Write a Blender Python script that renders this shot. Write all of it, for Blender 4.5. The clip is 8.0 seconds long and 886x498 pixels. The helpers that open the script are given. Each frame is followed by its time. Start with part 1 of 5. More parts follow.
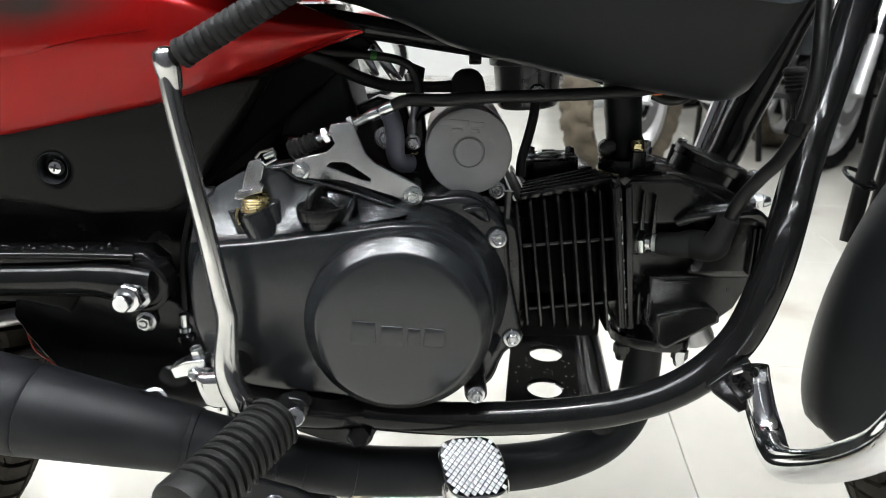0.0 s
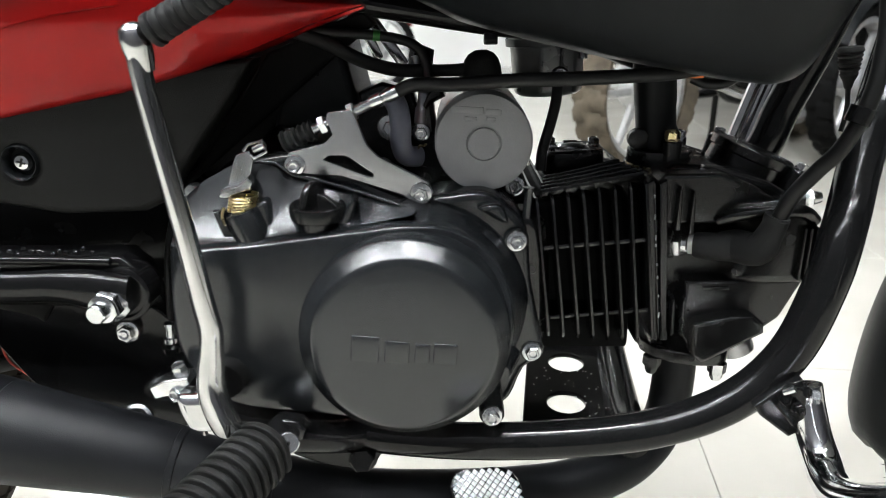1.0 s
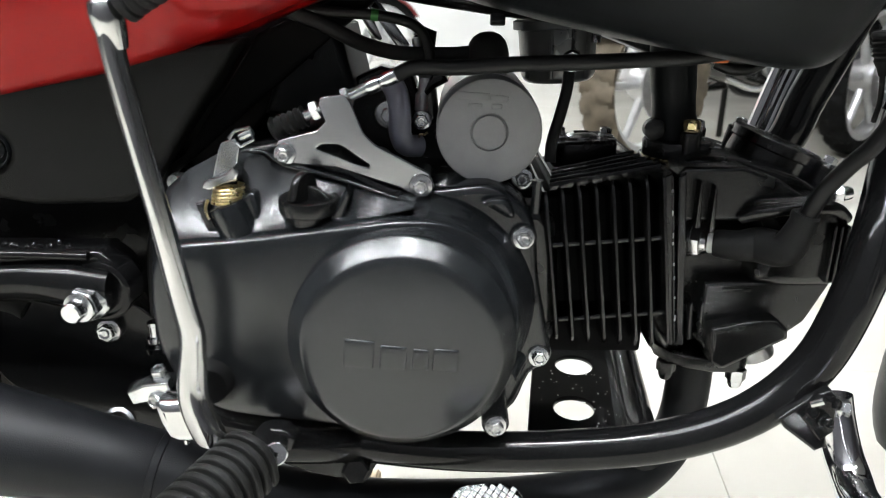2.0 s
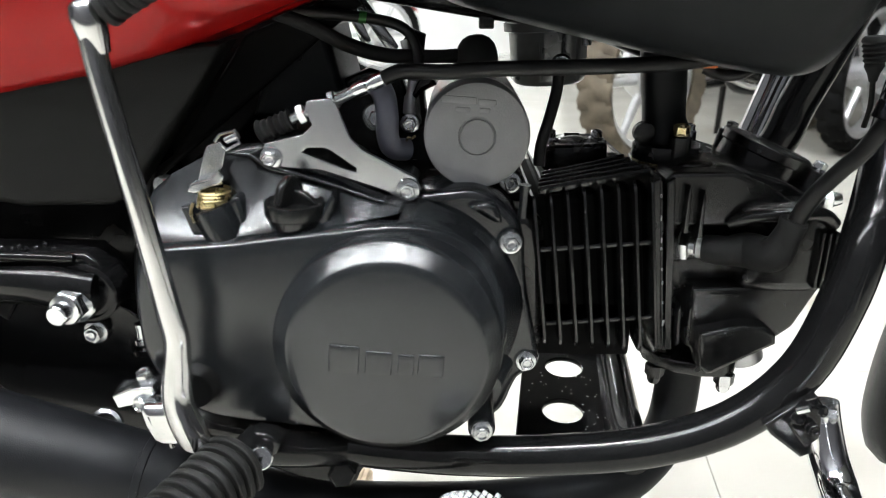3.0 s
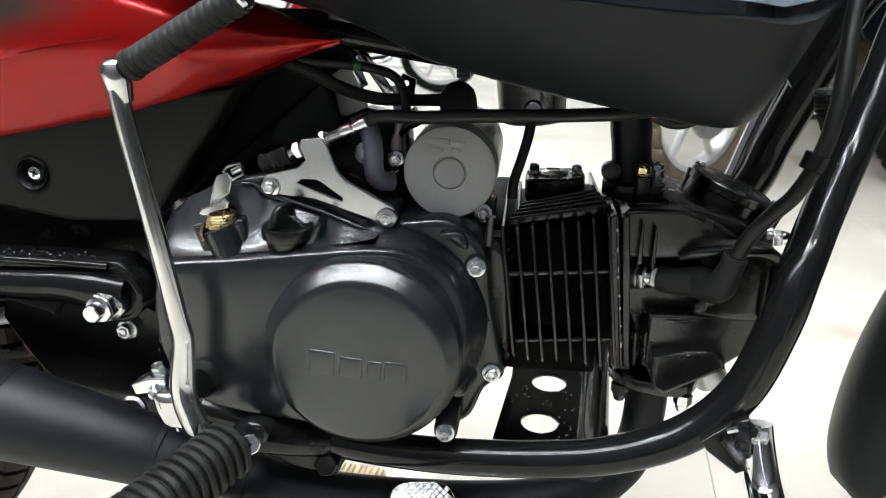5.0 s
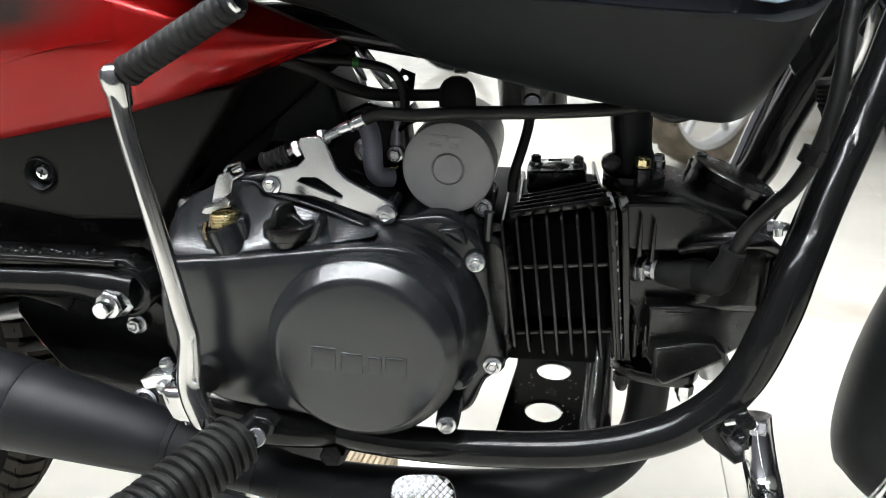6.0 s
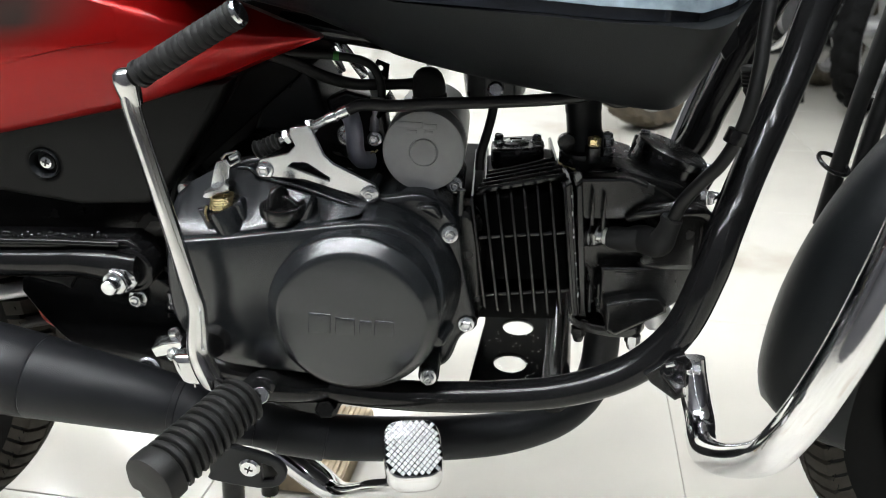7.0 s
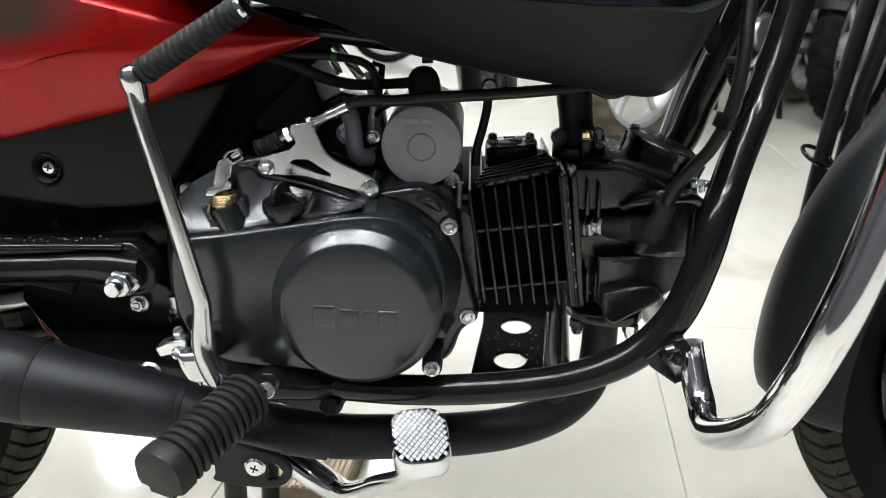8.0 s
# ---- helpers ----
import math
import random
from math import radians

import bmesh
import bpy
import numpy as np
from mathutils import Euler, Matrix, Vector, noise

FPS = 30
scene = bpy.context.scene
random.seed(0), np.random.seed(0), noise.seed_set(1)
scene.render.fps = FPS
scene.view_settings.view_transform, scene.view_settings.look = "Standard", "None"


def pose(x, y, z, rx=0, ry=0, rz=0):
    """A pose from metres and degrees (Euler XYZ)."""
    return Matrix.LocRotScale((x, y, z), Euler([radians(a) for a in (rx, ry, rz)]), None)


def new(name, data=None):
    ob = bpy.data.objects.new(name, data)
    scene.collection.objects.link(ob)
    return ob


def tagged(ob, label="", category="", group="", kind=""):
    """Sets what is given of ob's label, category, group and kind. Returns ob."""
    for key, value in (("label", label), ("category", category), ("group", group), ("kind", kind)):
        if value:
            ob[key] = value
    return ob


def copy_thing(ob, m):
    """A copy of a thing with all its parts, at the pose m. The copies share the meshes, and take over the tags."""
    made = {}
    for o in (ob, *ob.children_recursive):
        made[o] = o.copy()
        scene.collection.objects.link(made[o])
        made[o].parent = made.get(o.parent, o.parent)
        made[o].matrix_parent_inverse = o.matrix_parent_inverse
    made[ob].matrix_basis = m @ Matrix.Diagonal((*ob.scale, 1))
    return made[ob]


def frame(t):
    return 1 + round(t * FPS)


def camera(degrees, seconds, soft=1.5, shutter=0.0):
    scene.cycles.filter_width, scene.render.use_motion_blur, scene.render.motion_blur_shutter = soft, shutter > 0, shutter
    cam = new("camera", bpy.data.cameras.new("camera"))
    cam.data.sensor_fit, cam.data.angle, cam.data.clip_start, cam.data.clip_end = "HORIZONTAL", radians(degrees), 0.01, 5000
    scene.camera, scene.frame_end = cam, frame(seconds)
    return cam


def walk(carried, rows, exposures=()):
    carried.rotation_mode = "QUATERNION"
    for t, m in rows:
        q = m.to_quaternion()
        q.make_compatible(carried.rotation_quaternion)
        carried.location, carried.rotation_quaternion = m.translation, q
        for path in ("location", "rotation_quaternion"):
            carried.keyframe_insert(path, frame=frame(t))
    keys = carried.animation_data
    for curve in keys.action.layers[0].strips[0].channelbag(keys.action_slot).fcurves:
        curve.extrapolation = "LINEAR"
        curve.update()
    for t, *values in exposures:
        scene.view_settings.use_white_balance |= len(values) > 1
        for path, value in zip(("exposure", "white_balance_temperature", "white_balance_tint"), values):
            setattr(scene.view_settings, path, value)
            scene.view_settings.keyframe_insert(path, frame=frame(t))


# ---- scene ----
cam = camera(63.6, 8.0, 0.9)
METRES, EYE, TILT, LEAN, TURN = 0.35, 0.59, -18.0, 0.0, 0.0
ROWS = [
    (0.0, 0.0, 0.0, 0.0, 0.0, 0.0, -0.0),
    (0.5, -0.0146, 0.0808, 0.0245, 0.26, -0.02, 0.42),
    (1.0, -0.0054, 0.1605, 0.0216, 0.71, -0.66, 0.1),
    (1.5, -0.0022, 0.2314, 0.0202, 0.98, -0.98, -0.17),
    (3.0, 0.0177, 0.2588, 0.0451, 0.95, -1.72, -0.68),
    (3.5, 0.0443, 0.1691, 0.0473, 0.84, -1.41, -0.69),
    (4.0, 0.0668, 0.1073, 0.0411, 1.99, -0.63, -1.09),
    (4.5, 0.1329, 0.1038, 0.0625, 4.49, -0.75, -2.7),
    (6.0, 0.2206, 0.0967, 0.109, 7.32, -2.72, -2.01),
    (6.5, 0.216, -0.0153, 0.1309, 4.63, -5.61, -1.55),
    (7.0, 0.193, -0.085, 0.1437, 3.63, -5.72, -0.64),
    (7.5, 0.1822, -0.1108, 0.111, 2.7, -4.63, 0.28),
    (8.0, 0.1654, -0.1212, 0.0639, 2.45, -3.34, 0.86),
]
walk(cam, [(t, pose(0, 0, EYE, TILT, LEAN, TURN) @ pose(METRES * x, METRES * y, METRES * z, 90 + pitch, roll, yaw)) for t, x, y, z, yaw, pitch, roll in ROWS],
     [(0.0, 0.20), (0.5, 0.24), (1.5, 0.32), (3.0, 0.50), (4.0, 0.44), (4.5, 0.40), (6.0, 0.38), (6.5, 0.22), (7.0, 0.14), (8.0, 0.10)])
cam.data.dof.use_dof, cam.data.dof.focus_distance, cam.data.dof.aperture_fstop = True, 0.53, 11.0

# ---------------------------------------------------------------- light
world = bpy.data.worlds.new("showroom_world")
scene.world = world
world.use_nodes = True
world.node_tree.nodes["Background"].inputs["Color"].default_value = (0.9, 0.95, 1.0, 1)
world.node_tree.nodes["Background"].inputs["Strength"].default_value = 0.05
scene.view_settings.exposure = 0.0
CEIL = 3.1
LAMP_GLOW = 270.0
TUBE_GLOW = 112.0
LAMPS = [(x, y) for x, y in ((-2.8, -0.15), (-1.35, -0.15), (0.1, -0.15), (-2.8, 1.3), (-1.7, 1.3))] + [(x, y) for x in (-2.9, -1.8, -0.75) for y in (2.4, 3.6, 4.8, 6.2)]
# battens are unseen, added to draw long highlights on lid rim and shelf
BATTENS = [(-1.95, -0.95), (-0.60, -0.95), (-1.95, -0.38), (-0.60, -0.38), (0.75, -0.38), (0.05, 0.50), (-0.65, 1.40), (0.65, 1.40)]


# ---------------------------------------------------------------- materials
def material(name, colour, rough=0.5, metal=0.0, vary=0.12, scale=40.0, bump=0.05, fine=300.0, coat=0.0, spread=0.1, specular=0.5, dirt=None, laid=False):
    """A node material: colour varied by a broad and a fine noise, roughness spread, fine relief, optional dirt colour in patches; laid: the pattern runs on from piece to piece."""
    m = bpy.data.materials.new(name)
    m.use_nodes = True
    nt = m.node_tree
    b = nt.nodes["Principled BSDF"]
    co = nt.nodes.new("ShaderNodeNewGeometry").outputs["Position"] if laid else nt.nodes.new("ShaderNodeTexCoord").outputs["Object"]
    n1, n2 = nt.nodes.new("ShaderNodeTexNoise"), nt.nodes.new("ShaderNodeTexNoise")
    for n, s, d in ((n1, scale, 5.0), (n2, fine, 3.0)):
        n.inputs["Scale"].default_value, n.inputs["Detail"].default_value = s, d
        nt.links.new(co, n.inputs["Vector"])
    ramp = nt.nodes.new("ShaderNodeValToRGB")
    lo, hi = [c * (1 - vary) for c in colour], [min(1, c * (1 + vary)) for c in colour]
    ramp.color_ramp.elements[0].position, ramp.color_ramp.elements[0].color = 0.32, (*lo, 1)
    ramp.color_ramp.elements[1].position, ramp.color_ramp.elements[1].color = 0.68, (*hi, 1)
    nt.links.new(n1.outputs["Fac"], ramp.inputs["Fac"])
    out = ramp.outputs["Color"]
    if dirt:
        dn = nt.nodes.new("ShaderNodeTexNoise")
        dn.inputs["Scale"].default_value, dn.inputs["Detail"].default_value = dirt[1], 8.0
        nt.links.new(co, dn.inputs["Vector"])
        dr = nt.nodes.new("ShaderNodeValToRGB")
        dr.color_ramp.elements[0].position, dr.color_ramp.elements[1].position = dirt[2], dirt[2] + 0.08
        nt.links.new(dn.outputs["Fac"], dr.inputs["Fac"])
        mix = nt.nodes.new("ShaderNodeMix")
        mix.data_type = "RGBA"
        nt.links.new(dr.outputs["Color"], mix.inputs["Factor"])
        nt.links.new(out, mix.inputs["A"])
        mix.inputs["B"].default_value = (*dirt[0], 1)
        out = mix.outputs["Result"]
    nt.links.new(out, b.inputs["Base Color"])
    mr = nt.nodes.new("ShaderNodeMapRange")
    mr.inputs["To Min"].default_value, mr.inputs["To Max"].default_value = max(0.02, rough - spread), min(1, rough + spread)
    nt.links.new(n1.outputs["Fac"], mr.inputs["Value"])
    nt.links.new(mr.outputs["Result"], b.inputs["Roughness"])
    b.inputs["Metallic"].default_value = metal
    b.inputs["Coat Weight"].default_value, b.inputs["Coat Roughness"].default_value = coat, 0.04
    b.inputs["Specular IOR Level"].default_value = specular
    if bump:
        bp = nt.nodes.new("ShaderNodeBump")
        bp.inputs["Strength"].default_value, bp.inputs["Distance"].default_value = bump, 0.0006
        nt.links.new(n2.outputs["Fac"], bp.inputs["Height"])
        nt.links.new(bp.outputs["Normal"], b.inputs["Normal"])
    return m


def glow(name, colour, strength):
    m = bpy.data.materials.new(name)
    m.use_nodes = True
    b = m.node_tree.nodes["Principled BSDF"]
    b.inputs["Base Color"].default_value = (*colour, 1)
    b.inputs["Emission Color"].default_value = (*colour, 1)
    b.inputs["Emission Strength"].default_value = strength
    return m


COVER = material("satin_charcoal_paint", (0.0150, 0.0168, 0.0188), 0.25, 0.2, 0.12, 14, 0.05, 900, spread=0.03, specular=0.80)
CAST = material("black_cast_aluminium", (0.0085, 0.0085, 0.0085), 0.25, 0.0, 0.3, 60, 0.12, 700, spread=0.08, specular=0.58)
FIN = material("gloss_black_fin_paint", (0.008, 0.008, 0.008), 0.22, 0.0, 0.2, 60, 0.2, 700, specular=0.60)
# CORE is CAST made darker and duller: shade of deep gaps put into colour
CORE = material("shade_black_core", (0.006, 0.006, 0.006), 0.6, 0.0, 0.2, 60, 0.1, 700, specular=0.06)
FRAME = material("gloss_black_enamel", (0.0065, 0.0065, 0.0068), 0.16, 0.0, 0.1, 30, 0.04, 200, coat=0.0, spread=0.02, specular=0.28)
EXHAUST = material("matt_black_heat_paint", (0.0090, 0.0095, 0.0110), 0.46, 0.0, 0.15, 40, 0.25, 1200, dirt=((0.12, 0.11, 0.10), 300, 0.74), specular=0.24)
PLASTIC = material("black_moulded_plastic", (0.0060, 0.0070, 0.0078), 0.40, 0.0, 0.08, 20, 0.30, 1600, spread=0.05, specular=0.18)
PANEL = material("grained_black_panel", (0.0075, 0.0075, 0.007), 0.46, 0.0, 0.08, 12, 0.35, 1500, spread=0.05, specular=0.15)
RED = material("red_metallic_paint", (0.27, 0.0035, 0.003), 0.30, 0.45, 0.03, 15, 0.01, 2500, coat=0.30, spread=0.02, specular=0.15)
DECAL = material("grey_decal_film", (0.27, 0.0035, 0.003), 0.30, 0.45, 0.03, 15, 0.01, 2500, coat=0.30, spread=0.02, specular=0.15)
nt_ = DECAL.node_tree
print_, tone_, streak_ = nt_.nodes.new("ShaderNodeAttribute"), nt_.nodes.new("ShaderNodeMix"), nt_.nodes.new("ShaderNodeMix")
hot_ = nt_.nodes.new("ShaderNodeAttribute")
print_.attribute_name, hot_.attribute_name = "print_density", "orange_density"
for mix_, ink_ in ((tone_, (0.040, 0.039, 0.034, 1)), (streak_, (0.30, 0.085, 0.020, 1))):
    mix_.data_type = "RGBA"
    mix_.inputs["B"].default_value = ink_
base_ = nt_.nodes["Principled BSDF"].inputs["Base Color"]
nt_.links.new(base_.links[0].from_socket, tone_.inputs["A"])
nt_.links.new(print_.outputs["Fac"], tone_.inputs["Factor"])
nt_.links.new(tone_.outputs["Result"], streak_.inputs["A"])
nt_.links.new(hot_.outputs["Fac"], streak_.inputs["Factor"])
nt_.links.new(streak_.outputs["Result"], base_)
TANK = material("gloss_black_tank_paint", (0.008, 0.010, 0.014), 0.10, 0.0, 0.1, 12, 0.02, 300, coat=1.0, spread=0.03)
CHROME = material("chrome_plating", (0.82, 0.82, 0.83), 0.07, 1.0, 0.03, 40, 0.03, 300, spread=0.03)
STEEL = material("brushed_steel_lever", (0.62, 0.62, 0.62), 0.13, 1.0, 0.02, 80, 0.006, 700, spread=0.02)
ZINC = material("zinc_plated_steel", (0.72, 0.73, 0.74), 0.22, 1.0, 0.03, 40, 0.03, 900, spread=0.04)
KNURL = material("bright_knurled_chrome", (0.88, 0.88, 0.88), 0.42, 0.9, 0.06, 60, 0.05, 600)
GLOSSY = material("glossy_black_plastic", (0.008, 0.008, 0.008), 0.22, 0.0, 0.1, 40, 0.05, 500)
DUSTY = material("dusty_tyre_rubber", (0.075, 0.062, 0.045), 0.75, 0.0, 0.35, 18, 0.3, 300, specular=0.2)
GOLD = material("yellow_zinc_steel", (0.74, 0.61, 0.34), 0.28, 1.0, 0.12, 150, 0.1, 800)
GREY = material("grey_starter_paint", (0.27, 0.27, 0.275), 0.48, 0.0, 0.08, 60, 0.2, 900, spread=0.05, specular=0.35)
RUBBER = material("black_rubber", (0.016, 0.016, 0.016), 0.62, 0.0, 0.2, 50, 0.3, 800, specular=0.2)
PEGRUB = material("dusty_peg_rubber", (0.010, 0.010, 0.0095), 0.50, 0.0, 0.3, 45, 0.35, 900, dirt=((0.050, 0.047, 0.042), 70, 0.66), specular=0.32)
TYRE = material("tyre_rubber", (0.0055, 0.0055, 0.0055), 0.66, 0.0, 0.25, 30, 0.3, 700, specular=0.05)
HOSE = material("smoky_grey_hose", (0.13, 0.135, 0.17), 0.34, 0.0, 0.15, 60, 0.1, 500)
CABLE = material("black_cable_sheath", (0.010, 0.010, 0.010), 0.42, 0.0, 0.15, 60, 0.1, 500, specular=0.3)
ALLOY = material("cast_alloy", (0.45, 0.45, 0.46), 0.38, 1.0, 0.12, 50, 0.2, 500)
BOWL = material("dull_grey_zinc_casting", (0.14, 0.144, 0.144), 0.30, 0.5, 0.2, 60, 0.2, 500)
SILVER = material("silver_paint", (0.50, 0.50, 0.50), 0.32, 0.4, 0.1, 30, 0.1, 500)
REDWIRE = material("red_wire_sheath", (0.50, 0.05, 0.03), 0.45)
ORANGE = material("orange_plastic", (0.70, 0.16, 0.03), 0.45)
GREEN = material("green_marker_tape", (0.03, 0.16, 0.03), 0.5)
CERAMIC = material("white_ceramic", (0.75, 0.75, 0.72), 0.3)
TILE = material("cream_polished_tile", (0.50, 0.482, 0.430), 0.12, 0.0, 0.07, 3.0, 0.03, 30, spread=0.05, dirt=((0.42, 0.385, 0.325), 2.2, 0.60), laid=True)
TREAD = material("dusty_tread_rubber", (0.032, 0.028, 0.023), 0.72, 0.0, 0.3, 40, 0.3, 500, specular=0.15)
# clear film tinted in pale blue patches: bright reflections put into the colour
FILM = material("painted_glint_film", (0.32, 0.40, 0.46), 0.08, 0.0, 0.8, 28, 1.0, 45, coat=1.0, spread=0.05)
GROUT = material("beige_grout", (0.45, 0.43, 0.39), 0.8)
WALL = material("white_wall_paint", (0.80, 0.80, 0.78), 0.6, 0.0, 0.03, 3, 0.05, 100)
DARKWALL = material("dark_wall_for_reflections", (0.045, 0.045, 0.05), 0.6, 0.0, 0.05, 3, 0.05, 100)
CEILING = material("pale_ceiling_paint", (0.30, 0.30, 0.30), 0.8, 0.0, 0.03, 3, 0.05, 100)
WOOD = material("pale_pallet_wood", (0.46, 0.37, 0.25), 0.7, 0.0, 0.25, 30, 0.3, 200)
LED = glow("led_lamp_face", (0.95, 0.98, 1.0), LAMP_GLOW)
TUBE_LED = glow("added_tube_face", (0.93, 0.97, 1.0), TUBE_GLOW)


# ---------------------------------------------------------------- builders
def finish(me, material_, angle=38):
    for p in me.polygons:
        p.use_smooth = True
    me.set_sharp_from_angle(angle=radians(angle))
    me.materials.append(material_)
    return me


def part(name, bm, material_, parent=None, label="", angle=38):
    """Links a bmesh (or mesh), given in world metres, as one object under a thing or a part."""
    if isinstance(bm, bmesh.types.BMesh):
        bmesh.ops.recalc_face_normals(bm, faces=bm.faces[:])
        me = bpy.data.meshes.new(name)
        bm.to_mesh(me)
        bm.free()
    else:
        me = bm
    ob = new(name, finish(me, material_, angle))
    if parent is not None:
        ob.parent = parent
        if parent.type == "EMPTY":
            ob.matrix_parent_inverse = Matrix.Translation(-parent.location)
    if label:
        ob["label"] = label
    return ob


def thing(name, x, y, z, label, category, group=""):
    ob = new(name)
    ob.location = (x, y, z)
    ob.empty_display_size = 0.05
    return tagged(ob, label, category, group)


def spline(points, steps=6, closed=False):
    """Catmull-Rom through points."""
    p = [Vector(q) for q in points]
    n = len(p)
    out = []
    for i in range(n if closed else n - 1):
        a = p[(i - 1) % n] if closed or i > 0 else p[0] * 2 - p[1]
        b, c = p[i], p[(i + 1) % n]
        d = p[(i + 2) % n] if closed or i + 2 < n else p[-1] * 2 - p[-2]
        for k in range(steps):
            t = k / steps
            out.append(0.5 * (2 * b + (c - a) * t + (2 * a - 5 * b + 4 * c - d) * t * t + (3 * b - a - 3 * c + d) * t ** 3))
    if not closed:
        out.append(p[-1])
    return out


def rings(bm, loops, caps=True, close=False):
    vs = [[bm.verts.new(v) for v in loop] for loop in loops]
    n = len(vs[0])
    pairs = list(zip(vs, vs[1:])) + ([(vs[-1], vs[0])] if close else [])
    for a, b in pairs:
        for i in range(n):
            bm.faces.new((a[i], a[(i + 1) % n], b[(i + 1) % n], b[i]))
    if caps and not close:
        bm.faces.new(list(reversed(vs[0])))
        bm.faces.new(vs[-1])
    return bm


def axes(d):
    d = Vector(d).normalized()
    u = d.orthogonal().normalized()
    return d, u, d.cross(u)


def lathe(profile, origin, direction, seg=32, bm=None):
    """Turned body: profile of (radius, height) along direction from origin."""
    bm = bm or bmesh.new()
    d, u, v = axes(direction)
    o = Vector(origin)
    loops = [[o + d * h + (u * math.cos(2 * math.pi * k / seg) + v * math.sin(2 * math.pi * k / seg)) * max(r, 1e-5) for k in range(seg)] for r, h in profile]
    if profile[0] == profile[-1]:
        return rings(bm, loops[:-1], False, True)
    return rings(bm, loops)


def tube(points, radius, seg=14, steps=6, bm=None, flat=None):
    """Swept round bar through points. radius: a number, or one for each point. flat: squash across the view depth."""
    bm = bm or bmesh.new()
    rr = radius if isinstance(radius, (list, tuple)) else [radius] * len(points)
    pts = spline(points, steps)
    rad = [x[0] for x in spline([(r, 0, 0) for r in rr], steps)]
    u = None
    loops = []
    for i, p in enumerate(pts):
        d = (pts[min(i + 1, len(pts) - 1)] - pts[max(i - 1, 0)]).normalized()
        u = d.orthogonal().normalized() if u is None else (u - d * u.dot(d)).normalized()
        v = d.cross(u)
        loop = [p + (u * math.cos(2 * math.pi * k / seg) + v * math.sin(2 * math.pi * k / seg)) * rad[i] for k in range(seg)]
        if flat:
            for q in loop:
                q.y = p.y + (q.y - p.y) * flat
        loops.append(loop)
    return rings(bm, loops)


def bar(points, widths, depths, power=4.0, turn=0.0, seg=28, steps=6):
    """Swept bar that runs mostly upwards, with a flat-sided rounded section, width across x and depth across y, turned about its length."""
    pts = spline(points, steps)
    ww, dd = ([x[0] for x in spline([(r, 0, 0) for r in rr], steps)] for rr in (widths, depths))
    loops = []
    for i, p in enumerate(pts):
        d = (pts[min(i + 1, len(pts) - 1)] - pts[max(i - 1, 0)]).normalized()
        u = Vector((1, 0, 0))
        u = (u - d * u.dot(d)).normalized()
        v = d.cross(u)
        u, v = u * math.cos(turn) + v * math.sin(turn), v * math.cos(turn) - u * math.sin(turn)
        loop = []
        for k in range(seg):
            c, s_ = math.cos(2 * math.pi * k / seg), math.sin(2 * math.pi * k / seg)
            loop.append(p + u * (ww[i] * math.copysign(abs(c) ** (2 / power), c)) + v * (dd[i] * math.copysign(abs(s_) ** (2 / power), s_)))
        loops.append(loop)
    return rings(bmesh.new(), loops)


def plate(outline, y0, y1, bevel=0.002, holes=(), smooth=0, res=3, shear=None):
    """A plate in the x-z plane from y0 (near) to y1 (far) with rounded rims and holes. smooth: spline steps on the outline."""
    cu = bpy.data.curves.new("plate", "CURVE")
    cu.dimensions, cu.fill_mode = "2D", "BOTH"
    cu.extrude = max((y1 - y0) / 2 - bevel, 0.0002)
    cu.bevel_depth, cu.bevel_resolution, cu.offset = bevel, res, -bevel
    for k, loop in enumerate([outline, *holes]):
        pts = [(x, z, 0) for x, z in loop]
        if smooth and k == 0:
            pts = spline(pts, smooth, True)
        sp = cu.splines.new("POLY")
        sp.points.add(len(pts) - 1)
        for q, p in zip(sp.points, pts):
            q.co = (p[0], p[1], 0, 1)
        sp.use_cyclic_u = True
    ob = bpy.data.objects.new("plate", cu)
    scene.collection.objects.link(ob)
    bpy.context.view_layer.update()
    me = bpy.data.meshes.new_from_object(ob.evaluated_get(bpy.context.evaluated_depsgraph_get()))
    bpy.data.objects.remove(ob)
    bpy.data.curves.remove(cu)
    mid = (y0 + y1) / 2
    me.transform(Matrix(((1, 0, 0, 0), (0, 0, -1, mid), (0, 1, 0, 0), (0, 0, 0, 1))))
    if shear:
        for v in me.vertices:
            v.co = shear(v.co)
    me.materials.clear()
    return me


def circle(x, z, r, n=20, squash=1.0):
    return [(x + r * math.cos(2 * math.pi * k / n), z + r * squash * math.sin(2 * math.pi * k / n)) for k in range(n)]


def box(c, size, bevel=0.002, rot=None, seg=2, bm=None):
    own = bmesh.new()
    bmesh.ops.create_cube(own, size=1.0)
    for v in own.verts:
        v.co = Vector([a * b for a, b in zip(v.co, size)])
    if bevel:
        bmesh.ops.bevel(own, geom=own.edges[:], offset=bevel, segments=seg, profile=0.5, affect="EDGES")
    m = Matrix.Translation(c) @ (rot.to_matrix().to_4x4() if rot else Matrix())
    own.transform(m)
    if bm is None:
        return own
    me = bpy.data.meshes.new("box")
    own.to_mesh(me)
    own.free()
    bm.from_mesh(me)
    bpy.data.meshes.remove(me)
    return bm


def hexagon(r, h0, h1, origin, direction, bm, chamfer=0.12, turn=0.0):
    d, u, v = axes(direction)
    o = Vector(origin)
    loops = []
    for rr, h in ((r, h0), (r, h1 - r * chamfer), (r * (1 - chamfer * 1.2), h1)):
        loops.append([o + d * h + (u * math.cos(math.pi * k / 3 + turn) + v * math.sin(math.pi * k / 3 + turn)) * rr for k in range(6)])
    return rings(bm, loops)


